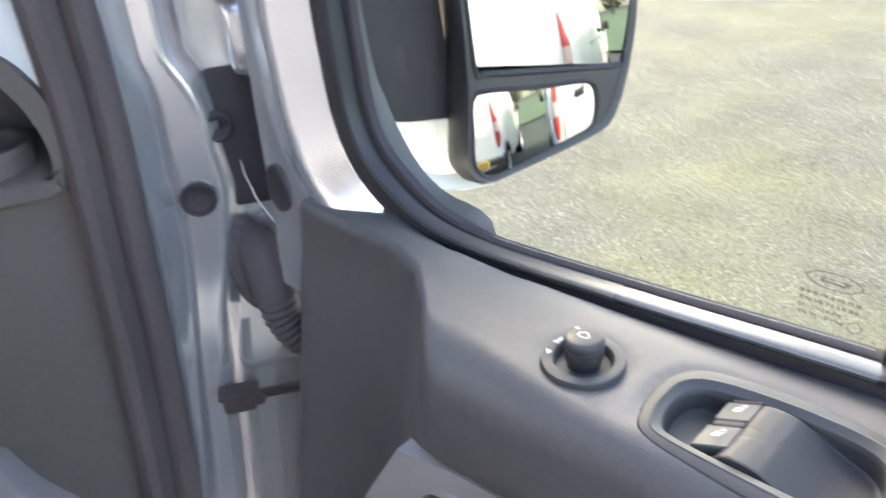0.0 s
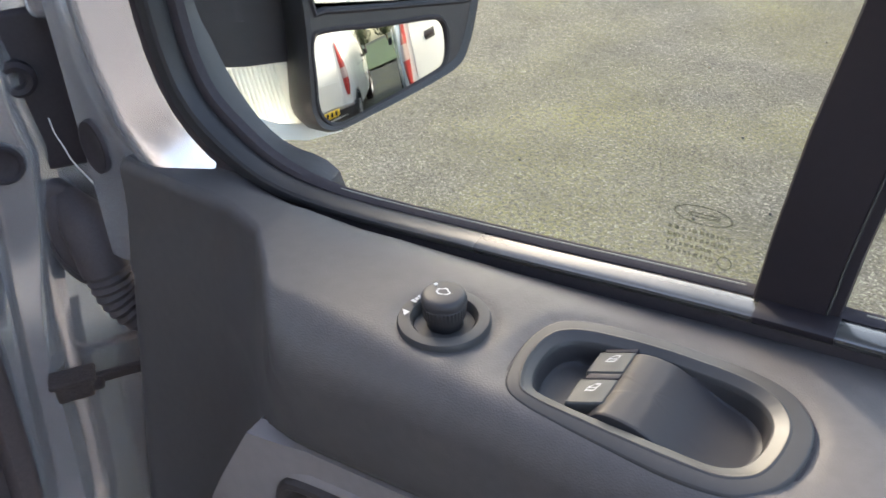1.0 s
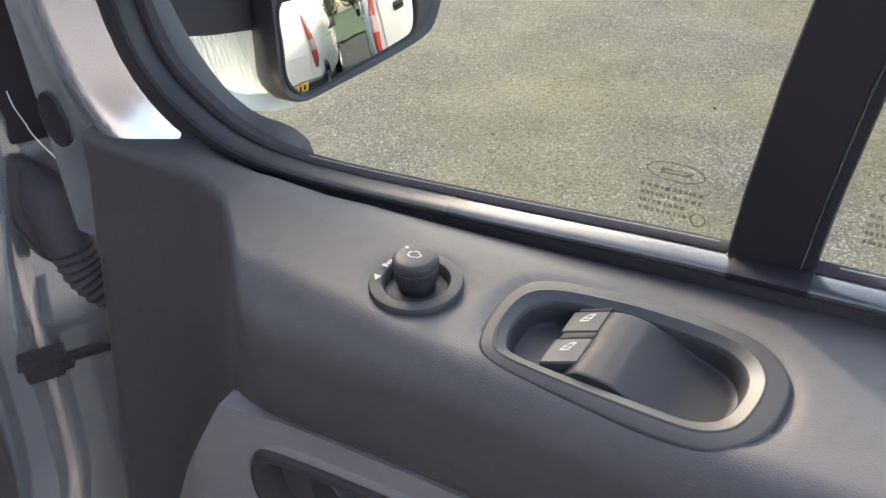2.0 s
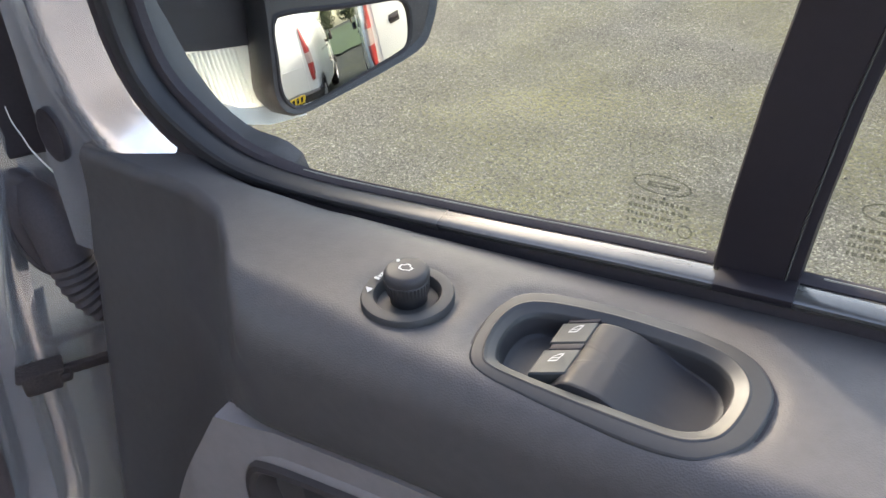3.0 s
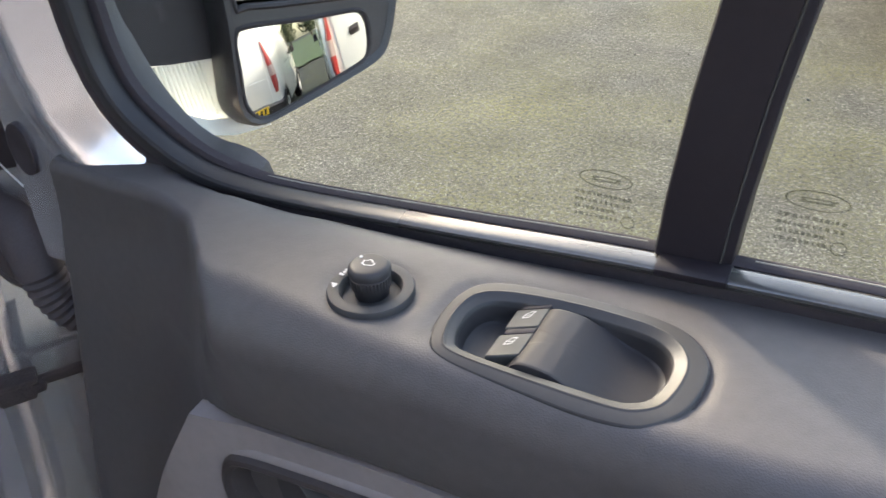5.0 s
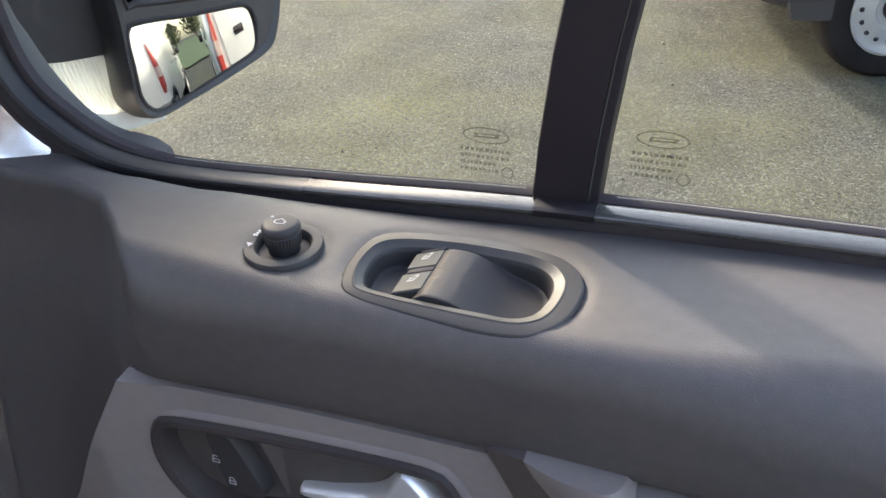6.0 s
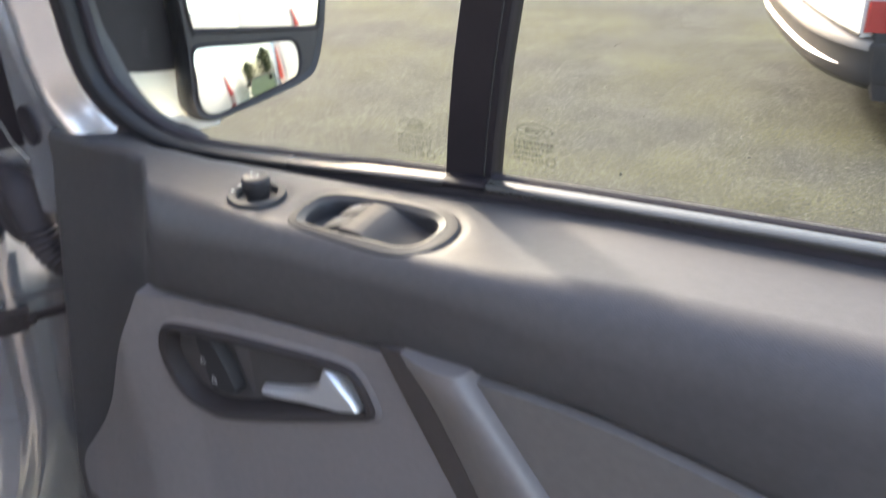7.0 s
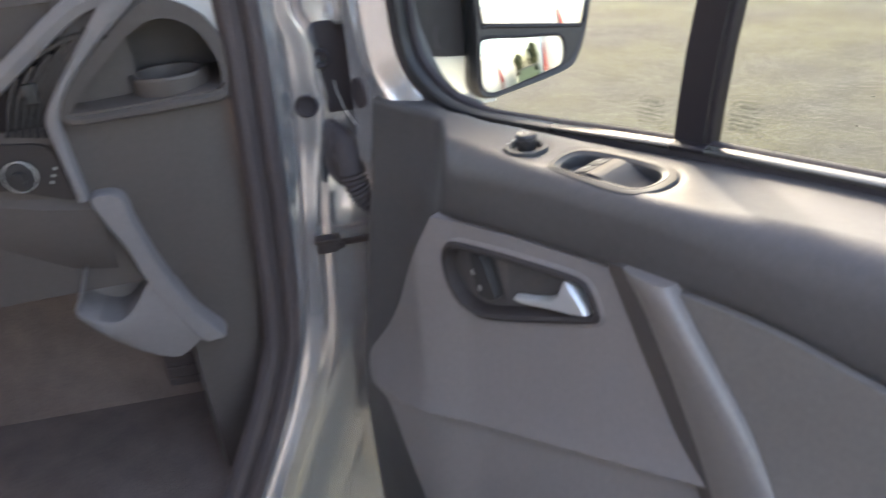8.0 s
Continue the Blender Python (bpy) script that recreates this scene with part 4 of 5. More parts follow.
for i in range(101):
    z = 0.30 + 1.6 * i / 100
    s0, sr = lerp_table(z, EDGE), lerp_table(z, RIDGE)
    groove = 0.003 * math.exp(-((z - 1.0) / 0.16) ** 2)
    back = min(1.0, max(0.0, (z - 1.02) / 0.16))
    back = back * back * (3 - 2 * back)
    sunk_in = 0.45 + 0.55 * min(1.0, max(0.0, (z - 1.03) / 0.10))
    row = []
    row.append(flare(s0 - 0.035, -0.032, z))
    for k in range(25):
        u = k / 24
        step = min(1.0, max(0.0, (u - 0.22) / 0.42))
        row.append(flare(s0 + (sr - s0) * u + 0.004 * back * u, -0.018 + 0.007 * step * step * (3 - 2 * step) + 0.003 * u - 0.022 * back * min(1.0, 3 * u), z))
    for ds, v in ((0.003, -0.0080), (0.006, -0.0098), (0.010, -0.0135), (0.014, -0.019), (0.02, -0.032), (0.028, -0.044), (0.04, -0.050), (0.06, -0.053), (0.09, -0.056), (0.12, -0.06), (0.15, -0.075)):
        row.append(flare(sr + ds + 0.004 * back, -0.012 + (v + 0.012) * sunk_in - groove * (ds > 0.02) - 0.022 * back * max(0.0, 1 - ds / 0.04), z, max(0.0, 1 - ds / 0.03)))
    rows.append(row)
made("front_pillar", *grid(rows), SILVER, shell, "silver painted door pillar with pressed ridges")


def on_pillar(s, z, v0):
    return lambda x, y, h: van_at(s + x, v0 + h, z + y)


made("pillar_plug", *lathe([(0.0206, -0.012), (0.0206, 0.0035), (0.0192, 0.0050), (0.0166, 0.0046), (0.0154, 0.0018), (0.0140, 0.0008), (0.0040, 0.0006)], on_pillar(0.1258, 1.2565, -0.0285), 40), BLACK, shell, "black rubber pillar plug")
made("pillar_plug", *lathe([(0.016, -0.02), (0.018, 0.01), (0.014, 0.014), (0.009, 0.012), (0.008, 0.0)], on_pillar(0.162, 1.335, -0.045), 32), BLACK, shell)
boot = made("cable_boot", *lathe([(1.0, -0.010), (1.0, 0.007), (0.95, 0.012), (0.88, 0.014), (0.80, 0.013), (0.76, 0.016), (0.68, 0.021), (0.45, 0.024), (0.2, 0.025)], lambda x, y, h: van_at(0.166 + x * 0.028 - y * 0.006, -0.047 + h, 1.157 + y * 0.067), 48), GROMMET, shell, "oval black rubber cable boot")
bp = curve_through([van_at(0.170, -0.044, 1.204), van_at(0.181, -0.022, 1.184), van_at(0.187, -0.008, 1.156), van_at(0.191, 0.0, 1.126), van_at(0.197, 0.005, 1.100), van_at(0.214, 0.010, 1.074), van_at(0.25, 0.014, 1.056)], 46)
made("bellows", *tube(bp, [0.013 + 0.0125 * min(1, i / 8) if i < 22 else 0.0228 + (0.0018 if i % 2 else -0.0010) for i in range(46)], 20), GROMMET, boot, "ribbed dusty rubber sleeve")
made("check_strap", *join(box((0.102, -0.012, 0.980), (0.142, 0.014, 1.004), 0.004, van_at), box((0.098, -0.010, 1.003), (0.148, 0.018, 1.011), 0.003, van_at), box((0.122, -0.008, 0.984), (0.154, 0.012, 0.998), 0.005, van_at), box((0.142, -0.006, 0.988), (0.30, 0.004, 1.000), 0.003, van_at)), RUST, shell, "dirty rusted door check strap")
made("hinge", *join(box((0.190, -0.046, 1.392), (0.244, -0.008, 1.47), 0.012, van_at, 3), box((0.185, -0.04, 1.47), (0.205, -0.01, 1.56), 0.004, van_at)), SILVER, shell, "silver painted upper hinge")
# Black box ahead of the pillar stands in for shade in the hinge gap.
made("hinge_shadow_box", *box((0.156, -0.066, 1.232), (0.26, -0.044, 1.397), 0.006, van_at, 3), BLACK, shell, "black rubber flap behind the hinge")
# White tube painted in for the daylight that shows through the gap.
gap_light_line = curve_through([van_at(0.1805, -0.016, 1.300), van_at(0.1815, -0.015, 1.285), van_at(0.186, -0.014, 1.268), van_at(0.191, -0.012, 1.250), van_at(0.209, -0.01, 1.213)], 24)
made("gap_light", *tube(gap_light_line, [0.0006 + 0.0005 * (i / 23) ** 2 for i in range(24)], 6), WHITE, shell, "thin white edge in the hinge gap")
SPATH = curve_through([flare(s, -0.006, z) for s, z in ((0.029, 1.9), (0.037, 1.46), (0.037, 1.37), (0.029, 1.2), (0.023, 1.056), (0.004, 0.82), (-0.03, 0.70), (-0.065, 0.61), (-0.15, 0.42), (-0.2, 0.32))], 90)
made("door_seal", *sweep(SPATH, [(-0.038, -0.02), (-0.038, 0.004), (-0.031, 0.013), (-0.021, 0.016), (-0.012, 0.011), (-0.006, 0.002), (-0.001, 0.009), (0.008, 0.020), (0.019, 0.021), (0.028, 0.012), (0.034, 0.0), (0.034, -0.02)], VB), RUBBER, shell, "double-lipped black rubber door seal")
made("sill_panel", *grid([[van_at(s, v, z) for s, v in ((0.02, -0.05), (0.10, -0.052), (0.2, -0.058), (0.26, -0.08))] for z in (0.2, 0.5, 0.8, 0.95)]), SILVER, shell)
made("wing_inner", *box((0.19, -0.62, 0.40), (0.25, -0.13, 1.24), 0.01, van_at), SILVER, shell, "silver front wing beyond the hinge")
made("footwell", *join(grid([[van_at(s, v, 0.47) for s in (-1.5, -0.8, -0.3, -0.05)] for v in (-0.5, 0.1, 0.7, 1.3)]), grid([[van_at(s, -0.42 + 0.2 * max(0, 0.8 - z), z) for s in (-1.5, -0.8, -0.3, 0.0)] for z in (0.46, 0.7, 1.0, 1.2)])), CARPET, shell, "dark brown carpeted footwell")
made("roof", *loft([[van_at(a, v, z + 0.04 * (1 - ((v - 1.8) / 2.6) ** 2)) for v in (-0.33, 0.0, 0.4, 0.9, 1.6, 2.6, 3.6, 4.25)] for a, z in ((-1.78, 2.08), (-1.72, 2.16), (-1.5, 2.21), (-0.8, 2.24), (-0.16, 2.21), (0.0, 2.16), (0.02, 2.08))], closed=False), SILVER, shell)
made("side_wall", *loft([[van_at(a, v, z) for v in (1.36, 1.5, 2.2, 3.2, 4.0, 4.25)] for a, z in ((0.06, 0.36), (0.10, 0.5), (0.11, 0.9), (0.08, 1.3), (0.02, 1.65), (0.02, 2.08))], closed=False), SILVER, shell, "silver van side behind the door opening")
made("far_wall", *loft([[van_at(a, v, z) for v in (-0.35, 0.6, 1.36, 2.6, 4.25)] for a, z in ((-1.82, 0.36), (-1.87, 0.9), (-1.84, 1.3))] + [[van_at(-1.84, v, 1.3) for v in (1.36, 1.4, 1.6, 2.6, 4.25)], [van_at(-1.78, v, 2.08) for v in (1.36, 1.4, 1.6, 2.6, 4.25)]], closed=False), SILVER, shell)
made("rear_wall", *loft([[van_at(a, 4.25, z) for a in (-1.84, -0.88, 0.08)] for z in (0.36, 1.3, 2.1)], closed=False), SILVER, shell)
made("bonnet", *loft([[van_at(a, v, z) for a, z in ((0.10, zb), (0.15, zb + 0.2), (0.14, zt - 0.10), (0.04, zt - 0.02), (-0.3, zt + 0.03), (-0.88, zt + 0.05), (-1.46, zt + 0.03), (-1.80, zt - 0.02), (-1.90, zt - 0.10), (-1.91, zb + 0.2), (-1.86, zb))] for v, zb, zt in ((-0.62, 0.75, 1.26), (-0.9, 0.74, 1.22), (-1.25, 0.40, 1.10), (-1.42, 0.36, 0.95), (-1.5, 0.40, 0.7))], False, True, closed=False), SILVER, shell, "silver bonnet and front wings")
made("bulkhead", *box((-1.75, 1.34, 0.46), (-0.02, 1.37, 2.08), 0.004, van_at), BULK, shell, "grey bulkhead behind the seats")
made("pillar_trim", *sweep([van_at(0.015, -0.05, 1.455), van_at(0.005, -0.06, 1.52), van_at(-0.02, -0.08, 1.66), van_at(-0.12, 0.25, 2.08)], [(-0.045, -0.02), (-0.04, 0.01), (0.0, 0.02), (0.04, 0.01), (0.045, -0.02)], VB), TRIMLIGHT, shell, "light grey pillar trim")
low_edge = [(-0.066, 1.468), (-0.050, 1.458), (-0.036, 1.446), (-0.012, 1.428), (0.004, 1.404), (0.016, 1.385)]
made("trim_foot", *grid([[van_at(a, -0.016, z - 0.002), van_at(a, -0.0105, z), van_at(a, -0.012, max(z + 0.03, 1.475)), van_at(a - 0.02, -0.04, 1.56)] for a, z in low_edge]), TRIMLIGHT, shell, "light grey foot of the pillar trim")
for ws, wv in ((-0.05, -0.55), (-1.55, -0.55), (-0.05, 2.75), (-1.55, 2.75)):
    made("wheel", *lathe([(0.20, -0.10), (0.31, -0.10), (0.335, -0.08), (0.34, 0.0), (0.335, 0.07), (0.31, 0.10), (0.2, 0.10)], lambda x, y, h: van_at(ws + h, wv + x, 0.34 + y), 40), TYRE, shell, "black tyre")
made("windscreen", *loft([[van_at(s, v, z) for s in (-1.72, -0.9, -0.03)] for v, z in ((-0.75, 1.32), (-0.33, 2.10))], closed=False), PANE, shell, "windscreen glass", smooth=False)

# ---- dashboard ----
dash = thing("dashboard", "dark plastic dashboard end with cup holder and vent beside the pillar", "dashboard")


def ring_at(pts, v, n=64):
    return [van_at(p.x, v, p.y) for p in curve_through([(*p, 0) for p in pts], n, True)]


KNEE = ((-1.5, 0.03), (-0.6, 0.02), (-0.45, 0.0), (-0.30, -0.01), (-0.2, -0.015), (-0.1, -0.02), (-0.02, -0.03), (0.01, -0.06))
made("dash_body", *grid([[van_at(s, v - 0.03 * max(0, 1.1 - z), z) for s, v in KNEE] for z in (1.29, 1.2, 1.1, 1.02, 0.97)] + [[van_at(s, v - 0.10, 0.95) for s, v in KNEE], [van_at(s, v - 0.34, 0.97) for s, v in KNEE]]), DASH, dash, "dark grained lower dashboard")
made("kick_panel", *grid([[van_at(s, v - 0.004 - 0.05 * (0.97 - z), z) for s, v in ((-0.19, -0.30), (-0.185, -0.06), (-0.17, -0.022), (-0.1, -0.02), (-0.02, -0.03), (0.01, -0.06))] for z in (0.985, 0.9, 0.8, 0.7, 0.6, 0.47)]), DASH, dash, "dark trim beside the footwell")
pedal = made("foot_rest", *box((-0.30, -0.30, 0.55), (-0.20, -0.27, 0.72), 0.012, van_at, 3), RUBBER, dash, "dusty rubber foot rest")
for k in range(5):
    made("rest_rib", *box((-0.295, -0.272, 0.57 + 0.03 * k), (-0.205, -0.264, 0.58 + 0.03 * k), 0.002, van_at), RUBBER, pedal)
ARCH_O = [(-0.268, 1.281), (-0.195, 1.284), (-0.105, 1.289), (-0.012, 1.295), (0.003, 1.312), (0.010, 1.384), (-0.006, 1.426), (-0.030, 1.452), (-0.056, 1.467), (-0.088, 1.475), (-0.135, 1.455), (-0.18, 1.418), (-0.242, 1.366), (-0.282, 1.31)]
ARCH_I = [(-0.256, 1.312), (-0.179, 1.313), (-0.1, 1.317), (-0.018, 1.321), (-0.008, 1.325), (-0.005, 1.36), (-0.020, 1.408), (-0.047, 1.437), (-0.085, 1.449), (-0.125, 1.437), (-0.175, 1.398), (-0.232, 1.347), (-0.257, 1.317)]
made("cup_shelf", *loft([ring_at(ARCH_O, -0.14), ring_at(ARCH_O, -0.006), ring_at([(x * 0.985 - 0.001, z + 0.002) for x, z in ARCH_O], 0.003), ring_at([(x, z - 0.004) for x, z in ARCH_I], 0.003), ring_at(ARCH_I, -0.004), ring_at([(x - 0.004, z + 0.006) for x, z in ARCH_I], -0.15)], False, True), DASH, dash, "arched recess of the dashboard shelf")
made("shelf_lip", *sweep(curve_through([van_at(s, 0.002, z) for s, z in ((-0.270, 1.302), (-0.25, 1.294), (-0.179, 1.296), (-0.1, 1.299), (-0.02, 1.304), (-0.002, 1.310))], 24), [(-0.010, -0.01), (-0.009, 0.003), (-0.004, 0.007), (0.003, 0.007), (0.008, 0.003), (0.009, -0.01)], VB), DASH, dash, "grey front lip of the shelf")
cup = lambda x, y, h: van_at(-0.098 + 0.92 * x, -0.050 + y * 0.72, 1.328 + h)
made("cup_holder", *lathe([(0.064, -0.030), (0.069, -0.012), (0.071, 0.014), (0.066, 0.018), (0.062, 0.016), (0.060, -0.004), (0.03, -0.006)], cup, 48), DASH, dash, "round dark cup holder")
made("cup_rim", *loft([[cup(r * math.cos(k * math.tau / 48), r * math.sin(k * math.tau / 48), h) for k in range(48)] for r, h in ((0.0725, 0.0135), (0.071, 0.0185), (0.067, 0.0198), (0.0615, 0.0185), (0.0605, 0.0125))]), DASH, dash, "rounded cup holder rim")
brow = [(-0.25, 1.350), (-0.21, 1.385), (-0.17, 1.418), (-0.135, 1.443), (-0.085, 1.464), (-0.04, 1.456), (0.0, 1.425), (0.012, 1.38)]
made("dash_brow", *grid([[van_at(a, -0.016, z), van_at(a, -0.018, max(z, 1.47)), van_at(a, -0.05, 1.535)] for a, z in brow]), DASH, dash, "dark dashboard end above the shelf")
strip_l = curve_through([van_at(a, 0.010, z) for a, z in ((-0.150, 1.505), (-0.164, 1.485), (-0.227, 1.408), (-0.277, 1.346), (-0.301, 1.304), (-0.299, 1.261), (-0.288, 1.155))], 40)
strip_r = curve_through([van_at(a, 0.010, z) for a, z in ((-0.105, 1.488), (-0.128, 1.467), (-0.187, 1.418), (-0.244, 1.362), (-0.275, 1.315), (-0.281, 1.269), (-0.272, 1.155))], 40)
made("trim_strip", *loft([[l - VB * 0.03, l, l * 0.75 + r * 0.25 + VB * 0.006, l * 0.25 + r * 0.75 + VB * 0.006, r, r - VB * 0.03] for l, r in zip(strip_l, strip_r)], True, True), DASHGREY, dash, "grey curved trim strip")
made("vent_back", *grid([[van_at(a, v, z) for a, v in ((-1.4, -0.02), (-0.7, -0.03), (-0.35, -0.035), (-0.15, -0.05))] for z in (1.10, 1.30, 1.42, 1.505)]), DASH, dash, "dark dashboard face round the vent")
vent = made("air_vent", *loft([[van_at(a, -0.026, z) for a, z in ((-0.165, 1.475), (-0.225, 1.462), (-0.30, 1.412), (-0.41, 1.33), (-0.40, 1.29), (-0.30, 1.265), (-0.285, 1.33), (-0.225, 1.405))], [van_at(-0.30, -0.027, 1.37)] * 8]), BLACK, dash, "black slatted air vent")
for i in range(6):
    t = i / 5
    made("vent_slat", *sweep(curve_through([van_at(-0.172 - 0.155 * t, -0.004, 1.456 - 0.078 * t), van_at(-0.262 - 0.085 * t, 0.0, 1.372 - 0.03 * t), van_at(-0.305 - 0.062 * t, -0.002, 1.300 - 0.012 * t), van_at(-0.312 - 0.06 * t, -0.006, 1.272 + 0.01 * t)], 18), [(-0.0032, -0.02), (-0.0032, 0.004), (0.0032, 0.004), (0.0032, -0.02)], VB), GLOSS, vent)
made("vent_tab", *box((-0.322, 0.0, 1.335), (-0.300, 0.010, 1.368), 0.003, van_at), BEZEL, vent)
made("cross_slat", *sweep(curve_through([van_at(-0.175, 0.002, 1.425), van_at(-0.225, 0.004, 1.432), van_at(-0.30, 0.002, 1.402)], 12), [(-0.003, -0.02), (-0.003, 0.003), (0.003, 0.003), (0.003, -0.02)], VB), GLOSS, vent)
made("vent_rim", *sweep(curve_through([van_at(a, 0.004, z) for a, z in ((-0.15, 1.495), (-0.20, 1.482), (-0.25, 1.453), (-0.30, 1.417), (-0.36, 1.374), (-0.46, 1.30))], 24), [(-0.017, -0.02), (-0.015, 0.005), (0.0, 0.011), (0.015, 0.005), (0.017, -0.02)], VB), DASHGREY, dash, "grey upper rim of the vent")
light = made("light_switch_panel", *loft([ring_at([(-0.50, 1.30), (-0.383, 1.272), (-0.315, 1.257), (-0.296, 1.20), (-0.288, 1.157), (-0.345, 1.172), (-0.40, 1.19), (-0.5, 1.20)], v, 48) for v in (-0.03, 0.002)], False, True), DISH, dash, "black light switch panel")
made("light_knob", *lathe([(0.027, 0.0), (0.027, 0.010), (0.024, 0.014), (0.012, 0.015), (0.011, 0.022), (0.004, 0.023)], lambda x, y, h: van_at(-0.368 + x, 0.002 + h, 1.215 + y), 36), BUTTON, light)
made("knob_ring", *lathe([(0.0275, 0.006), (0.0282, 0.010), (0.0278, 0.0128), (0.0268, 0.0132), (0.0262, 0.011)], lambda x, y, h: van_at(-0.368 + x, 0.002 + h, 1.215 + y), 40), SATIN, light, "chrome ring round the light knob")
for k in range(3):
    made("switch_mark", *box((-0.325 + 0.006 * k, 0.002, 1.192 + 0.012 * k), (-0.321 + 0.006 * k, 0.0035, 1.197 + 0.012 * k), 0.0005, van_at), MARK, light)
low = [(-0.268, 1.160), (-0.218, 1.156), (-0.205, 1.094), (-0.179, 0.996), (-0.143, 0.906), (-0.099, 0.843), (-0.120, 0.834), (-0.143, 0.838), (-0.188, 0.918), (-0.213, 0.978), (-0.232, 1.050), (-0.254, 1.102)]
made("knee_strip", *loft([ring_at(low, -0.06, 84), ring_at(low, 0.010, 84), [van_at(p[0], 0.016, p[1]) for p in inset([q.xy for q in curve_through([(*p, 0) for p in low], 84, True)], 0.004)]], False, True), DASHGREY, dash, "grey knee strip under the dashboard")
pocket_front = curve_through([(a, 0, z) for a, z in ((-0.318, 1.022), (-0.342, 0.966), (-0.357, 0.935), (-0.338, 0.904), (-0.306, 0.866), (-0.253, 0.825), (-0.204, 0.803), (-0.175, 0.813), (-0.140, 0.840))], 40)
pocket_top = curve_through([(a, 0, z) for a, z in ((-0.312, 1.026), (-0.334, 0.967), (-0.348, 0.941), (-0.328, 0.917), (-0.286, 0.904), (-0.248, 0.930), (-0.214, 0.975), (-0.205, 0.962), (-0.185, 0.925))], 40)
made("knee_pocket", *loft([[van_at(q.x, -0.07, q.z) for q in pocket_front], [van_at(q.x, 0.0, q.z) for q in pocket_front], [van_at(q.x * 0.8 + p.x * 0.2, 0.007, q.z * 0.8 + p.z * 0.2) for q, p in zip(pocket_front, pocket_top)], [van_at(q.x * 0.2 + p.x * 0.8, 0.009, q.z * 0.2 + p.z * 0.8) for q, p in zip(pocket_front, pocket_top)], [van_at(p.x, 0.005, p.z) for p in pocket_top], [van_at(p.x + 0.004, -0.08, p.z + 0.01) for p in pocket_top]], closed=False), DASHGREY, dash, "grey open storage pocket")
made("pocket_back", *loft([ring_at([(-0.30, 1.12), (-0.235, 1.10), (-0.19, 0.95), (-0.16, 0.85), (-0.25, 0.83), (-0.34, 0.92), (-0.325, 1.03)], -0.075, 40), [van_at(-0.26, -0.076, 0.98)] * 40]), DASHGREY, dash)
made("column_cover", *loft([[van_at(a + da, v, z + dz) for z, v in ((1.185, -0.01), (1.165, 0.006), (1.10, 0.004), (1.04, -0.01), (1.005, -0.05), (1.0, -0.12))] for a, da, dz in ((-0.95, 0, 0.02), (-0.6, 0, 0.012), (-0.45, 0, 0.006), (-0.34, 0, -0.02), (-0.262, 0, -0.03))], closed=False), DASH, dash, "dark lower column cover")
made("dash_top", *loft([[van_at(s, v, z) for v, z in ((-0.03, 1.485), (-0.05, 1.515), (-0.15, 1.52), (-0.5, 1.43), (-0.8, 1.30))] for s in (-1.6, -0.8, -0.3, -0.12, -0.05)], closed=False), DASH, dash, "dark dashboard top")


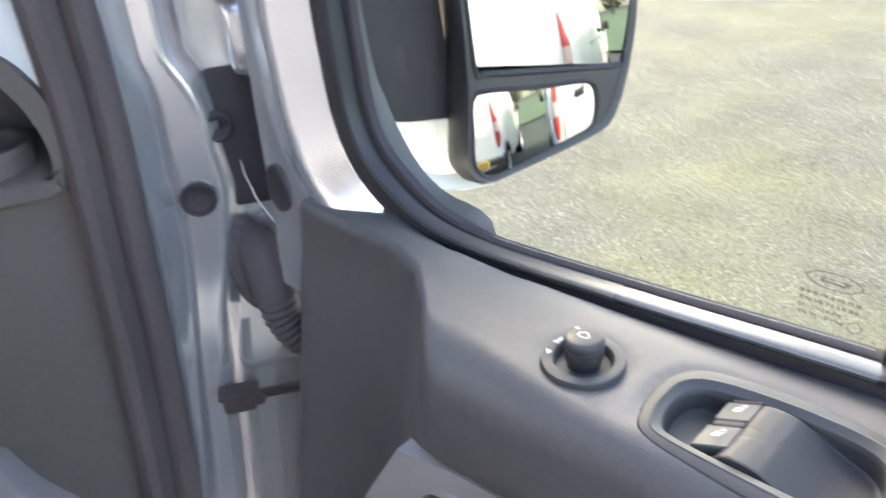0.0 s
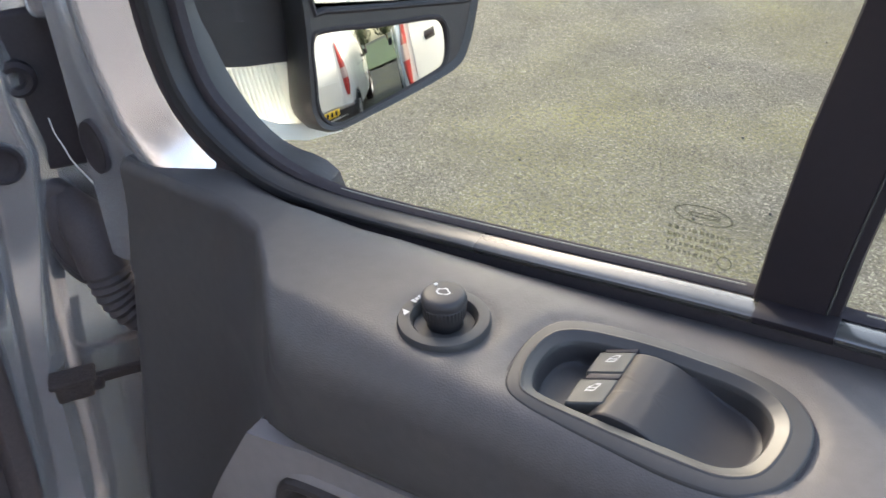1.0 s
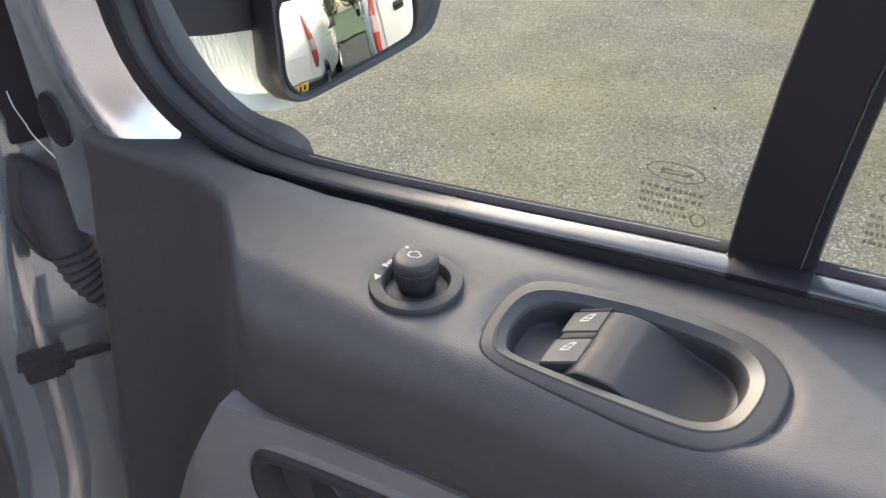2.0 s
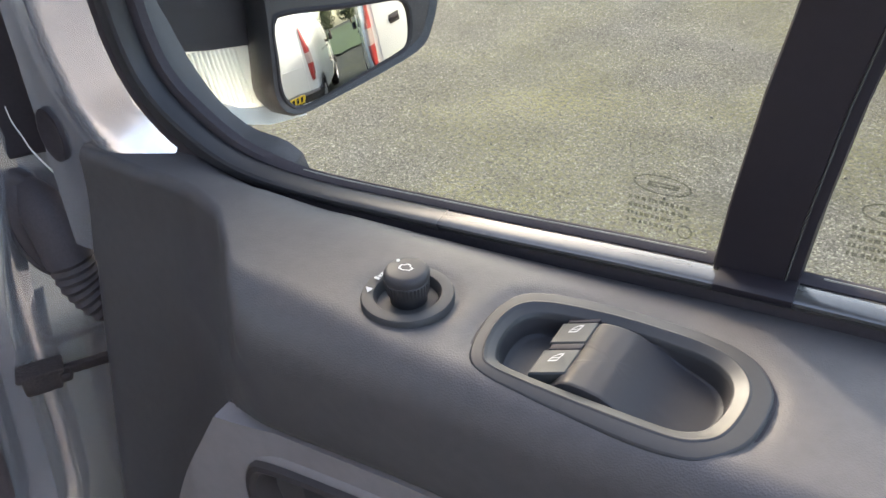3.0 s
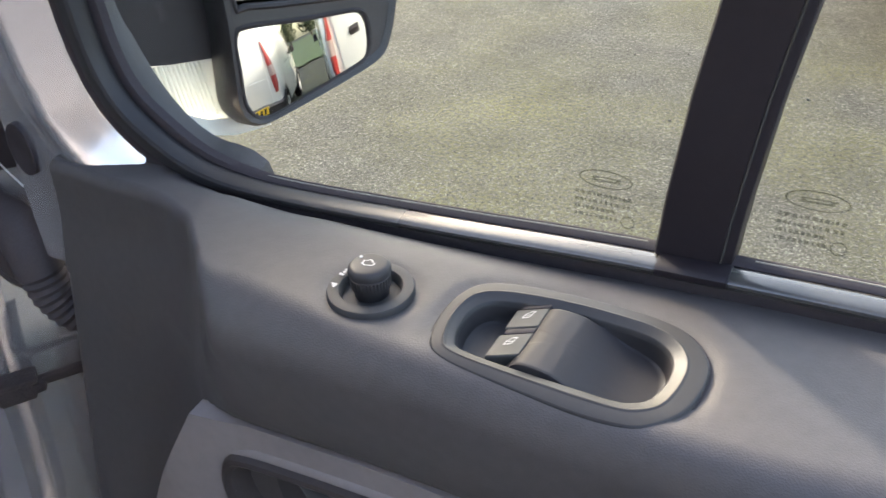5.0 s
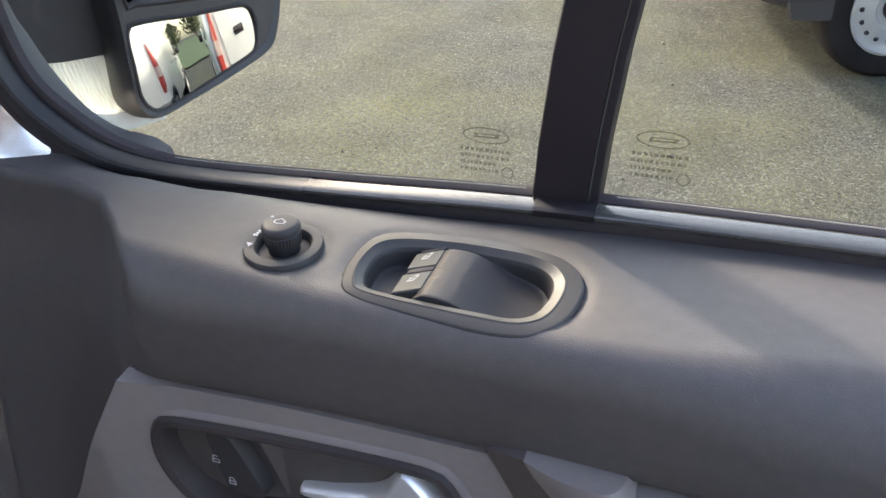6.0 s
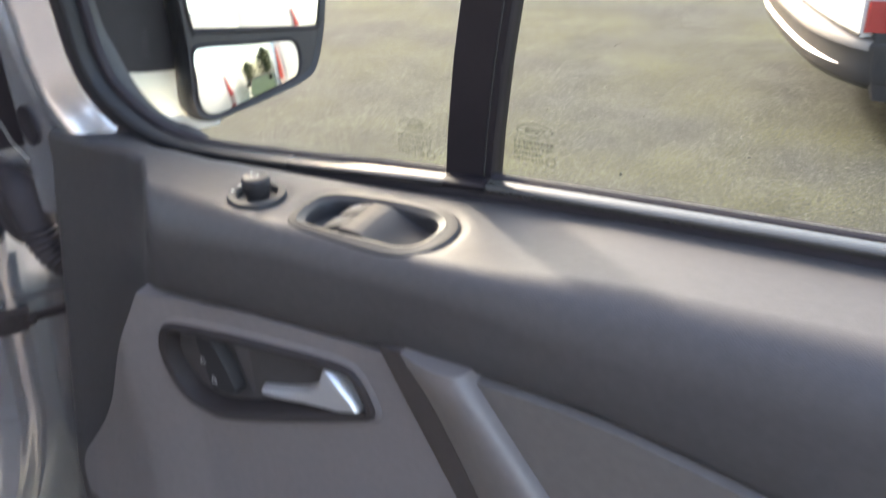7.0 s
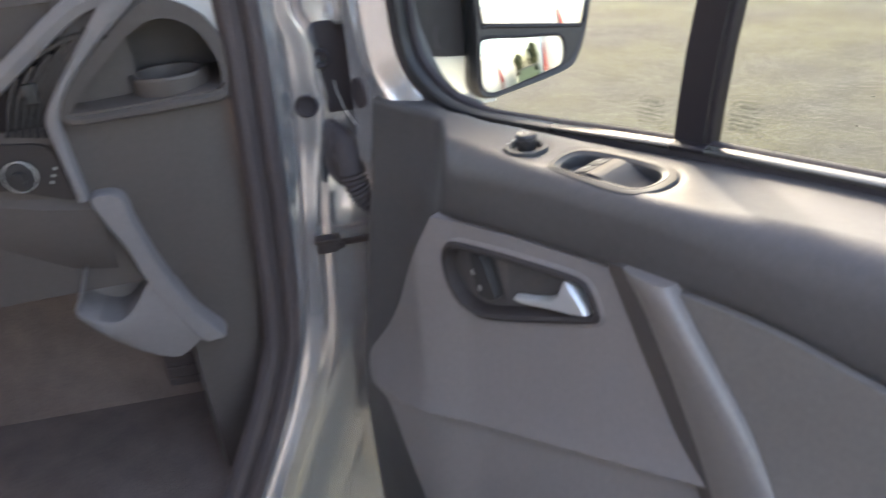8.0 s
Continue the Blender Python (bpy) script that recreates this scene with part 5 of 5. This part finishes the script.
# ---- parked white vans ----
def white_van(name_label, lamp_low, lamp_high, bowed=False):
    """A small panel van, its rear at x 0 and its nose at x 4.4; y to its left."""
    van = thing("parked_van", name_label, "van", group="parked white vans")
    secs = []
    for x, hw, zb, zt, crown in ((0.0, 0.80, 0.42, 1.72, 0.02), (0.03, 0.85, 0.36, 1.77, 0.03), (0.12, 0.88, 0.33, 1.80, 0.035), (0.6, 0.90, 0.31, 1.83, 0.04), (1.8, 0.915, 0.30, 1.85, 0.04), (2.7, 0.915, 0.30, 1.83, 0.04), (3.0, 0.91, 0.30, 1.72, 0.04), (3.45, 0.905, 0.30, 1.27, 0.05), (3.6, 0.90, 0.30, 1.16, 0.05), (4.2, 0.85, 0.32, 0.98, 0.04), (4.38, 0.72, 0.40, 0.82, 0.02)):
        loop = []
        mid_z = min(1.02, zt - 0.12)
        for k, (w, z) in enumerate([(0.90, zb), (0.985, zb + 0.06), (1.0, zb + 0.25), (1.0, mid_z), (0.965, mid_z + (zt - mid_z) * 0.45), (0.90, mid_z + (zt - mid_z) * 0.84), (0.82, zt - 0.015), (0.6, zt + crown * 0.6), (0.0, zt + crown)]):
            loop.append((x, hw * w, z))
        loop += [(a, -b, c) for a, b, c in reversed(loop[:-1])]
        secs.append(loop)
    made("body", *loft(secs, True, True), WHITE, van, "white painted bodywork")
    if bowed:
        gate = []
        for k in range(25):
            y = -0.856 + 1.712 * k / 24
            e = abs(y) / 0.856
            x = -0.128 + 0.080 * e ** 2.4
            gate.append([(0.02, y * 0.99, 0.575), (x + 0.006, y, 0.572), (x, y, 0.580), (x - 0.004, y, 0.75), (x + 0.01, y * 0.99, 1.0), (x + 0.03, y * 0.96, 1.35), (x + 0.06, y * 0.90, 1.66), (0.03, y * 0.9, 1.67)])
        tail = made("tailgate", *loft(gate, True, True, closed=False), WHITE, van, "white bowed tailgate")
        made("tailgate_gap", *loft([[(r[2][0] + 0.004, r[2][1], 0.5765), (r[2][0] - 0.004, r[2][1], 0.5765), (r[2][0] - 0.004, r[2][1], 0.588), (r[2][0] + 0.004, r[2][1], 0.590)] for r in gate], True, True), BLACK, tail, "dark gap under the tailgate")
    for side in (1, -1):
        d = None if bowed else made("rear_door", *box((-0.022, min(side * 0.02, side * 0.70), 0.52), (0.02, max(side * 0.02, side * 0.70), 1.66), 0.014), WHITE, van, "white rear door")
        if side > 0 and not bowed:
            made("door_rib", *box((-0.030, 0.06, 0.93), (-0.018, 0.66, 0.955), 0.006), WHITE, d)
        if side < 0 and not bowed:
            made("handle_recess", *box((-0.026, -0.49, 1.05), (-0.018, -0.33, 1.14), 0.004), FOOT, d)
            made("pull_handle", *box((-0.050, -0.50, 1.08), (-0.020, -0.34, 1.115), 0.012), BLACK, d)
        def lamp_at(z):
            """outer rear edge of the lamp at a height, and how far it wraps round"""
            t = (z - lamp_low) / (lamp_high - lamp_low)
            if bowed:
                return 0.864, 0.016, 0.050
            return 0.805 - 0.045 * t * t, lerp_table(t, [(0.0, 0.020), (0.12, 0.032), (0.4, 0.040), (0.65, 0.030), (0.85, 0.018), (1.0, 0.007)]), 0.050
        lampbody = None
        for z0, z1, m in ((lamp_low, lamp_high, RED),) if bowed else ((lamp_low, lamp_low * 0.68 + lamp_high * 0.32, RED), (lamp_low * 0.68 + lamp_high * 0.32, lamp_low * 0.48 + lamp_high * 0.52, LAMPCLEAR), (lamp_low * 0.48 + lamp_high * 0.52, lamp_high, RED)):
            loops = []
            for k in range(6):
                z = z0 + (z1 - z0) * k / 5
                yc, w, wrap = lamp_at(z)
                loops.append([(xx, side * yy, z) for xx, yy in ((0.03, yc - w), (-0.026, yc - w), (-0.034, yc), (-0.028, yc + w * 0.8), (0.0, yc + w * 1.35), (wrap, yc + w * 1.7), (wrap + 0.02, yc + w))])
            ob = made("tail_lamp" if lampbody is None else ("clear_band" if m is LAMPCLEAR else "lamp_top"), *loft(loops, True, True), m, lampbody or van, "tall red tail lamp" if lampbody is None else "")
            lampbody = lampbody or ob
        for x in (0.515 if bowed else 0.45, 3.42):
            y = side * 0.822
            at = lambda a, b, h: Vector((x + (a if math.hypot(a, b) > 0.23 else 0.93 * a), y + side * h, 0.322 + (b if math.hypot(a, b) > 0.23 else 0.93 * b)))
            wheel = made("wheel", *lathe([(0.20, -0.10), (0.30, -0.10), (0.322, -0.08), (0.326, -0.03), (0.326, 0.03), (0.322, 0.07), (0.300, 0.095), (0.24, 0.10), (0.222, 0.088), (0.218, 0.02), (0.06, 0.01)], at, 48), TYRE, van, "black tyre")
            rim = made("rim", *lathe([(0.226, 0.06), (0.228, 0.098), (0.215, 0.100), (0.208, 0.085), (0.195, 0.055), (0.17, 0.066), (0.13, 0.078), (0.105, 0.080), (0.085, 0.060), (0.06, 0.058)], at, 48), STEEL, wheel, "silver pressed steel wheel")
            made("hub_cap", *lathe([(0.062, 0.05), (0.060, 0.072), (0.048, 0.082), (0.02, 0.084)], at, 24), BLACK, wheel)
            for k in range(16):
                a = k * math.tau / 16
                c = (0.163 * math.cos(a), 0.163 * math.sin(a))
                made("rim_hole", *lathe([(0.0125, 0.060), (0.0125, 0.0705), (0.006, 0.0708)], lambda p, q, h, c=c: at(c[0] + p, c[1] + q, h), 12), BLACK, wheel)
            arch = [(x + 0.39 * math.cos(a), side * 0.912, 0.325 + 0.39 * math.sin(a)) for a in [radians(d) for d in range(-4, 185, 9)]]
            made("wheel_arch", *loft([[(p[0], p[1] + side * 0.004, p[2]) for p in arch], [(x + (p[0] - x) * 0.86, p[1] + side * 0.006, 0.325 + (p[2] - 0.325) * 0.86) for p in arch], [(x + (p[0] - x) * 0.86, p[1] - side * 0.10, 0.325 + (p[2] - 0.325) * 0.86) for p in arch]], closed=False), BUMPER, van)
        made("wheel_well", *box((0.16, min(side * 0.60, side * 0.893), 0.36), (0.74, max(side * 0.60, side * 0.893), 0.62), 0.08, seg=4), TYRE, van)
        made("side_mirror", *box((3.08, min(side * 0.93, side * 1.03), 1.06), (3.15, max(side * 0.93, side * 1.03), 1.20), 0.03, seg=3), BLACK, van)
        made("cab_window", *loft([[(2.30, side * y, z) for y, z in ((0.915, 1.08), (0.84, 1.55))], [(3.05, side * y, z) for y, z in ((0.912, 1.05), (0.845, 1.50))], [(3.35, side * y, z) for y, z in ((0.905, 1.05), (0.88, 1.22))]], closed=False), DARKPANE, van)
        made("door_rail", *box((1.3, side * 0.912 - 0.006, 1.0), (2.1, side * 0.912 + 0.006, 1.02), 0.003), BLACK, van)
        made("side_handle", *box((2.35, side * 0.92 - 0.015, 0.98), (2.52, side * 0.92 + 0.015, 1.02), 0.006), BLACK, van)
    half = [(0.20, 0.925), (0.07, 0.912), (-0.012, 0.862), (-0.082, 0.745), (-0.132, 0.60), (-0.160, 0.44), (-0.172, 0.22)] if bowed else [(0.17, 0.925), (0.07, 0.905), (-0.005, 0.79), (-0.055, 0.55), (-0.095, 0.25)]
    line = curve_through([(x, -y, 0) for x, y in half] + [(-0.175 if bowed else -0.105, 0, 0)] + [(x, y, 0) for x, y in reversed(half)], 57)
    bmp = made("rear_bumper", *loft([[(q.x + 0.12, q.y * 0.93, 0.30), (q.x + 0.035, q.y * 0.975, 0.335), (q.x + 0.006, q.y * 0.995, 0.375), (q.x, q.y, 0.44), (q.x + 0.004, q.y, 0.50), (q.x - 0.010, q.y * 1.002, 0.535), (q.x - 0.004, q.y, 0.552), (q.x + 0.05, q.y * 0.985, 0.572), (q.x + 0.14, q.y * 0.95, 0.580)] for q in line], closed=False), BUMPER, van, "dark grey plastic rear bumper")
    # Strip and top step get pale materials that paint the ridges' sun glints.
    rear = [q for q in line if abs(q.y) < 0.76]
    made("bumper_glint", *loft([[(q.x + 0.001, q.y, 0.424 - 0.012 * k), (q.x - 0.008 * k, q.y, 0.424), (q.x + 0.001, q.y, 0.424 + 0.012 * k)] for q, k in ((q, min(1.0, (0.765 - abs(q.y)) / 0.25)) for q in rear)], closed=False), SATIN, bmp, "bright strip along the bumper")
    made("bumper_top", *loft([[(q.x - 0.012, q.y * 1.003, 0.518), (q.x - 0.015, q.y * 1.004, 0.538), (q.x - 0.006, q.y * 1.002, 0.556), (q.x + 0.045, q.y * 0.988, 0.5745)] for q in line if abs(q.y) < 0.89], closed=False), DASHGREY, bmp, "pale top step of the bumper")
    if bowed:
        for side in (1, -1):
            # dark box on each side, above the corner cladding
            made("side_dark_box", *box((0.066, min(side * 0.87, side * 0.905), 0.599), (0.30, max(side * 0.87, side * 0.905), 0.80), 0.006), BUMPER, van)
            made("corner_cladding", *loft([[(x0, side * 0.86, z), (x0 + 0.005, side * w0, z), (0.12, side * 0.915, z), (0.22, side * 0.918, z), (0.22, side * 0.86, z)] for z, x0, w0 in ((0.29, 0.05, 0.88), (0.35, 0.03, 0.888), (0.45, 0.012, 0.892), (0.598, 0.004, 0.886))], True, True), BUMPER, van, "dark plastic cladding round the corner")
    else:
        plate = made("number_plate", *box((-0.126, 0.20, 0.465), (-0.090, 0.60, 0.555), 0.003), YELLOW, van, "yellow rear plate with plain dark bars")
        for k in range(6):
            made("plate_bar", *box((-0.1285, 0.225 + 0.062 * k, 0.480), (-0.125, 0.26 + 0.062 * k, 0.540), 0.001), BLACK, plate)
    # Near-black block stands in for the shade beneath the body.
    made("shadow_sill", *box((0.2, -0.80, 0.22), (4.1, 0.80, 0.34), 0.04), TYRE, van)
    return van


AX = math.degrees(math.atan2(0.45, 0.9))
van0 = white_van("white panel van with steel wheels and grey bumper on the asphalt", 0.60, 0.735, True)
van1 = white_van("white panel van with tall red tail lamps and yellow plate", 0.70, 1.50)


def van_place(along, across):
    """along the parked vans' axis, and to their left"""
    a, n = Vector((0.8944, 0.4472, 0)), Vector((-0.4472, 0.8944, 0))
    p = a * along + n * across
    return pose(p.x, p.y, 0, 0, 0, AX)


van0.matrix_basis = pose(-0.223, 4.837, 0, 0, 0, 21.5)
van1.matrix_basis = van_place(4.72, -0.77)
copy_thing(van1, van_place(3.3, 1.98))

# ---- grass and trees beyond the vans ----
rnd = random.Random(3)
tagged(made("grass_field", *grid([[van_place(a, n).translation + Vector((0, 0, 0.03 + 0.05 * rnd.random())) for n in range(-60, 61, 6)] for a in range(16, 120, 6)]), GRASS), "green grass field beyond the yard", "grass", kind="stuff")

post = thing("boundary_post", "slim white post at the edge of the grass", "post", van_place(11.0, 1.15).translation)
made("post_shaft", *tube([(0, 0, 0), (0, 0, 0.6), (0, 0, 1.28)], [0.03, 0.028, 0.026], 12), WHITE, post)
made("post_cap", *lathe([(0.03, 1.27), (0.032, 1.29), (0.02, 1.305), (0.004, 1.31)], lambda x, y, z: Vector((x, y, z)), 12), WHITE, post)


def tree(at, height, seed):
    r = random.Random(seed)
    ob = thing("tree", "broad leafy green tree at the field edge", "tree", at, group="trees beyond the yard")
    made("trunk", *tube([(0, 0, 0), (0.1, 0, height * 0.25), (0.0, 0.1, height * 0.5), (0.1, 0.1, height * 0.8)], [0.3, 0.22, 0.15, 0.05], 10), BARK, ob)
    for k in range(5):
        a = k * 1.25 + r.random()
        made("limb", *tube([(0, 0, height * (0.3 + 0.08 * k)), (math.cos(a) * height * 0.12, math.sin(a) * height * 0.12, height * (0.42 + 0.08 * k)), (math.cos(a) * height * 0.24, math.sin(a) * height * 0.24, height * (0.5 + 0.08 * k))], [0.12, 0.08, 0.03], 8), BARK, ob)
    verts, faces = [], []
    for _ in range(1400):
        th, u = r.random() * math.tau, r.random()
        rad = height * 0.45 * math.sqrt(u) * (0.75 + 0.4 * math.sin(3 * th + seed))
        z = height * (0.16 + 0.82 * r.random() ** 0.9)
        lim = max(0.2, 1 - ((z / height - 0.5) / 0.5) ** 2)
        c = Vector((math.cos(th) * rad * lim, math.sin(th) * rad * lim, z))
        s = height * 0.04
        e1, e2 = Vector((r.uniform(-1, 1), r.uniform(-1, 1), r.uniform(-1, 1))).normalized() * s, Vector((r.uniform(-1, 1), r.uniform(-1, 1), r.uniform(-1, 1))).normalized() * s
        i = len(verts)
        verts += [c - e1, c + e2, c + e1, c - e2]
        faces.append((i, i + 1, i + 2, i + 3))
    me = bpy.data.meshes.new("crown")
    me.from_pydata([tuple(v) for v in verts], [], faces)
    me.materials.append(LEAF)
    crown = new("crown", me)
    crown.parent = ob
    return ob


for i, (a, n, h) in enumerate(((82, -19, 8), (88, -7, 6), (80, 0.5, 7.5), (92, 7, 5), (84, 12, 8), (95, 24, 7), (86, -32, 9), (96, 38, 8))):
    tree(van_place(a, n).translation, h, i + 2)
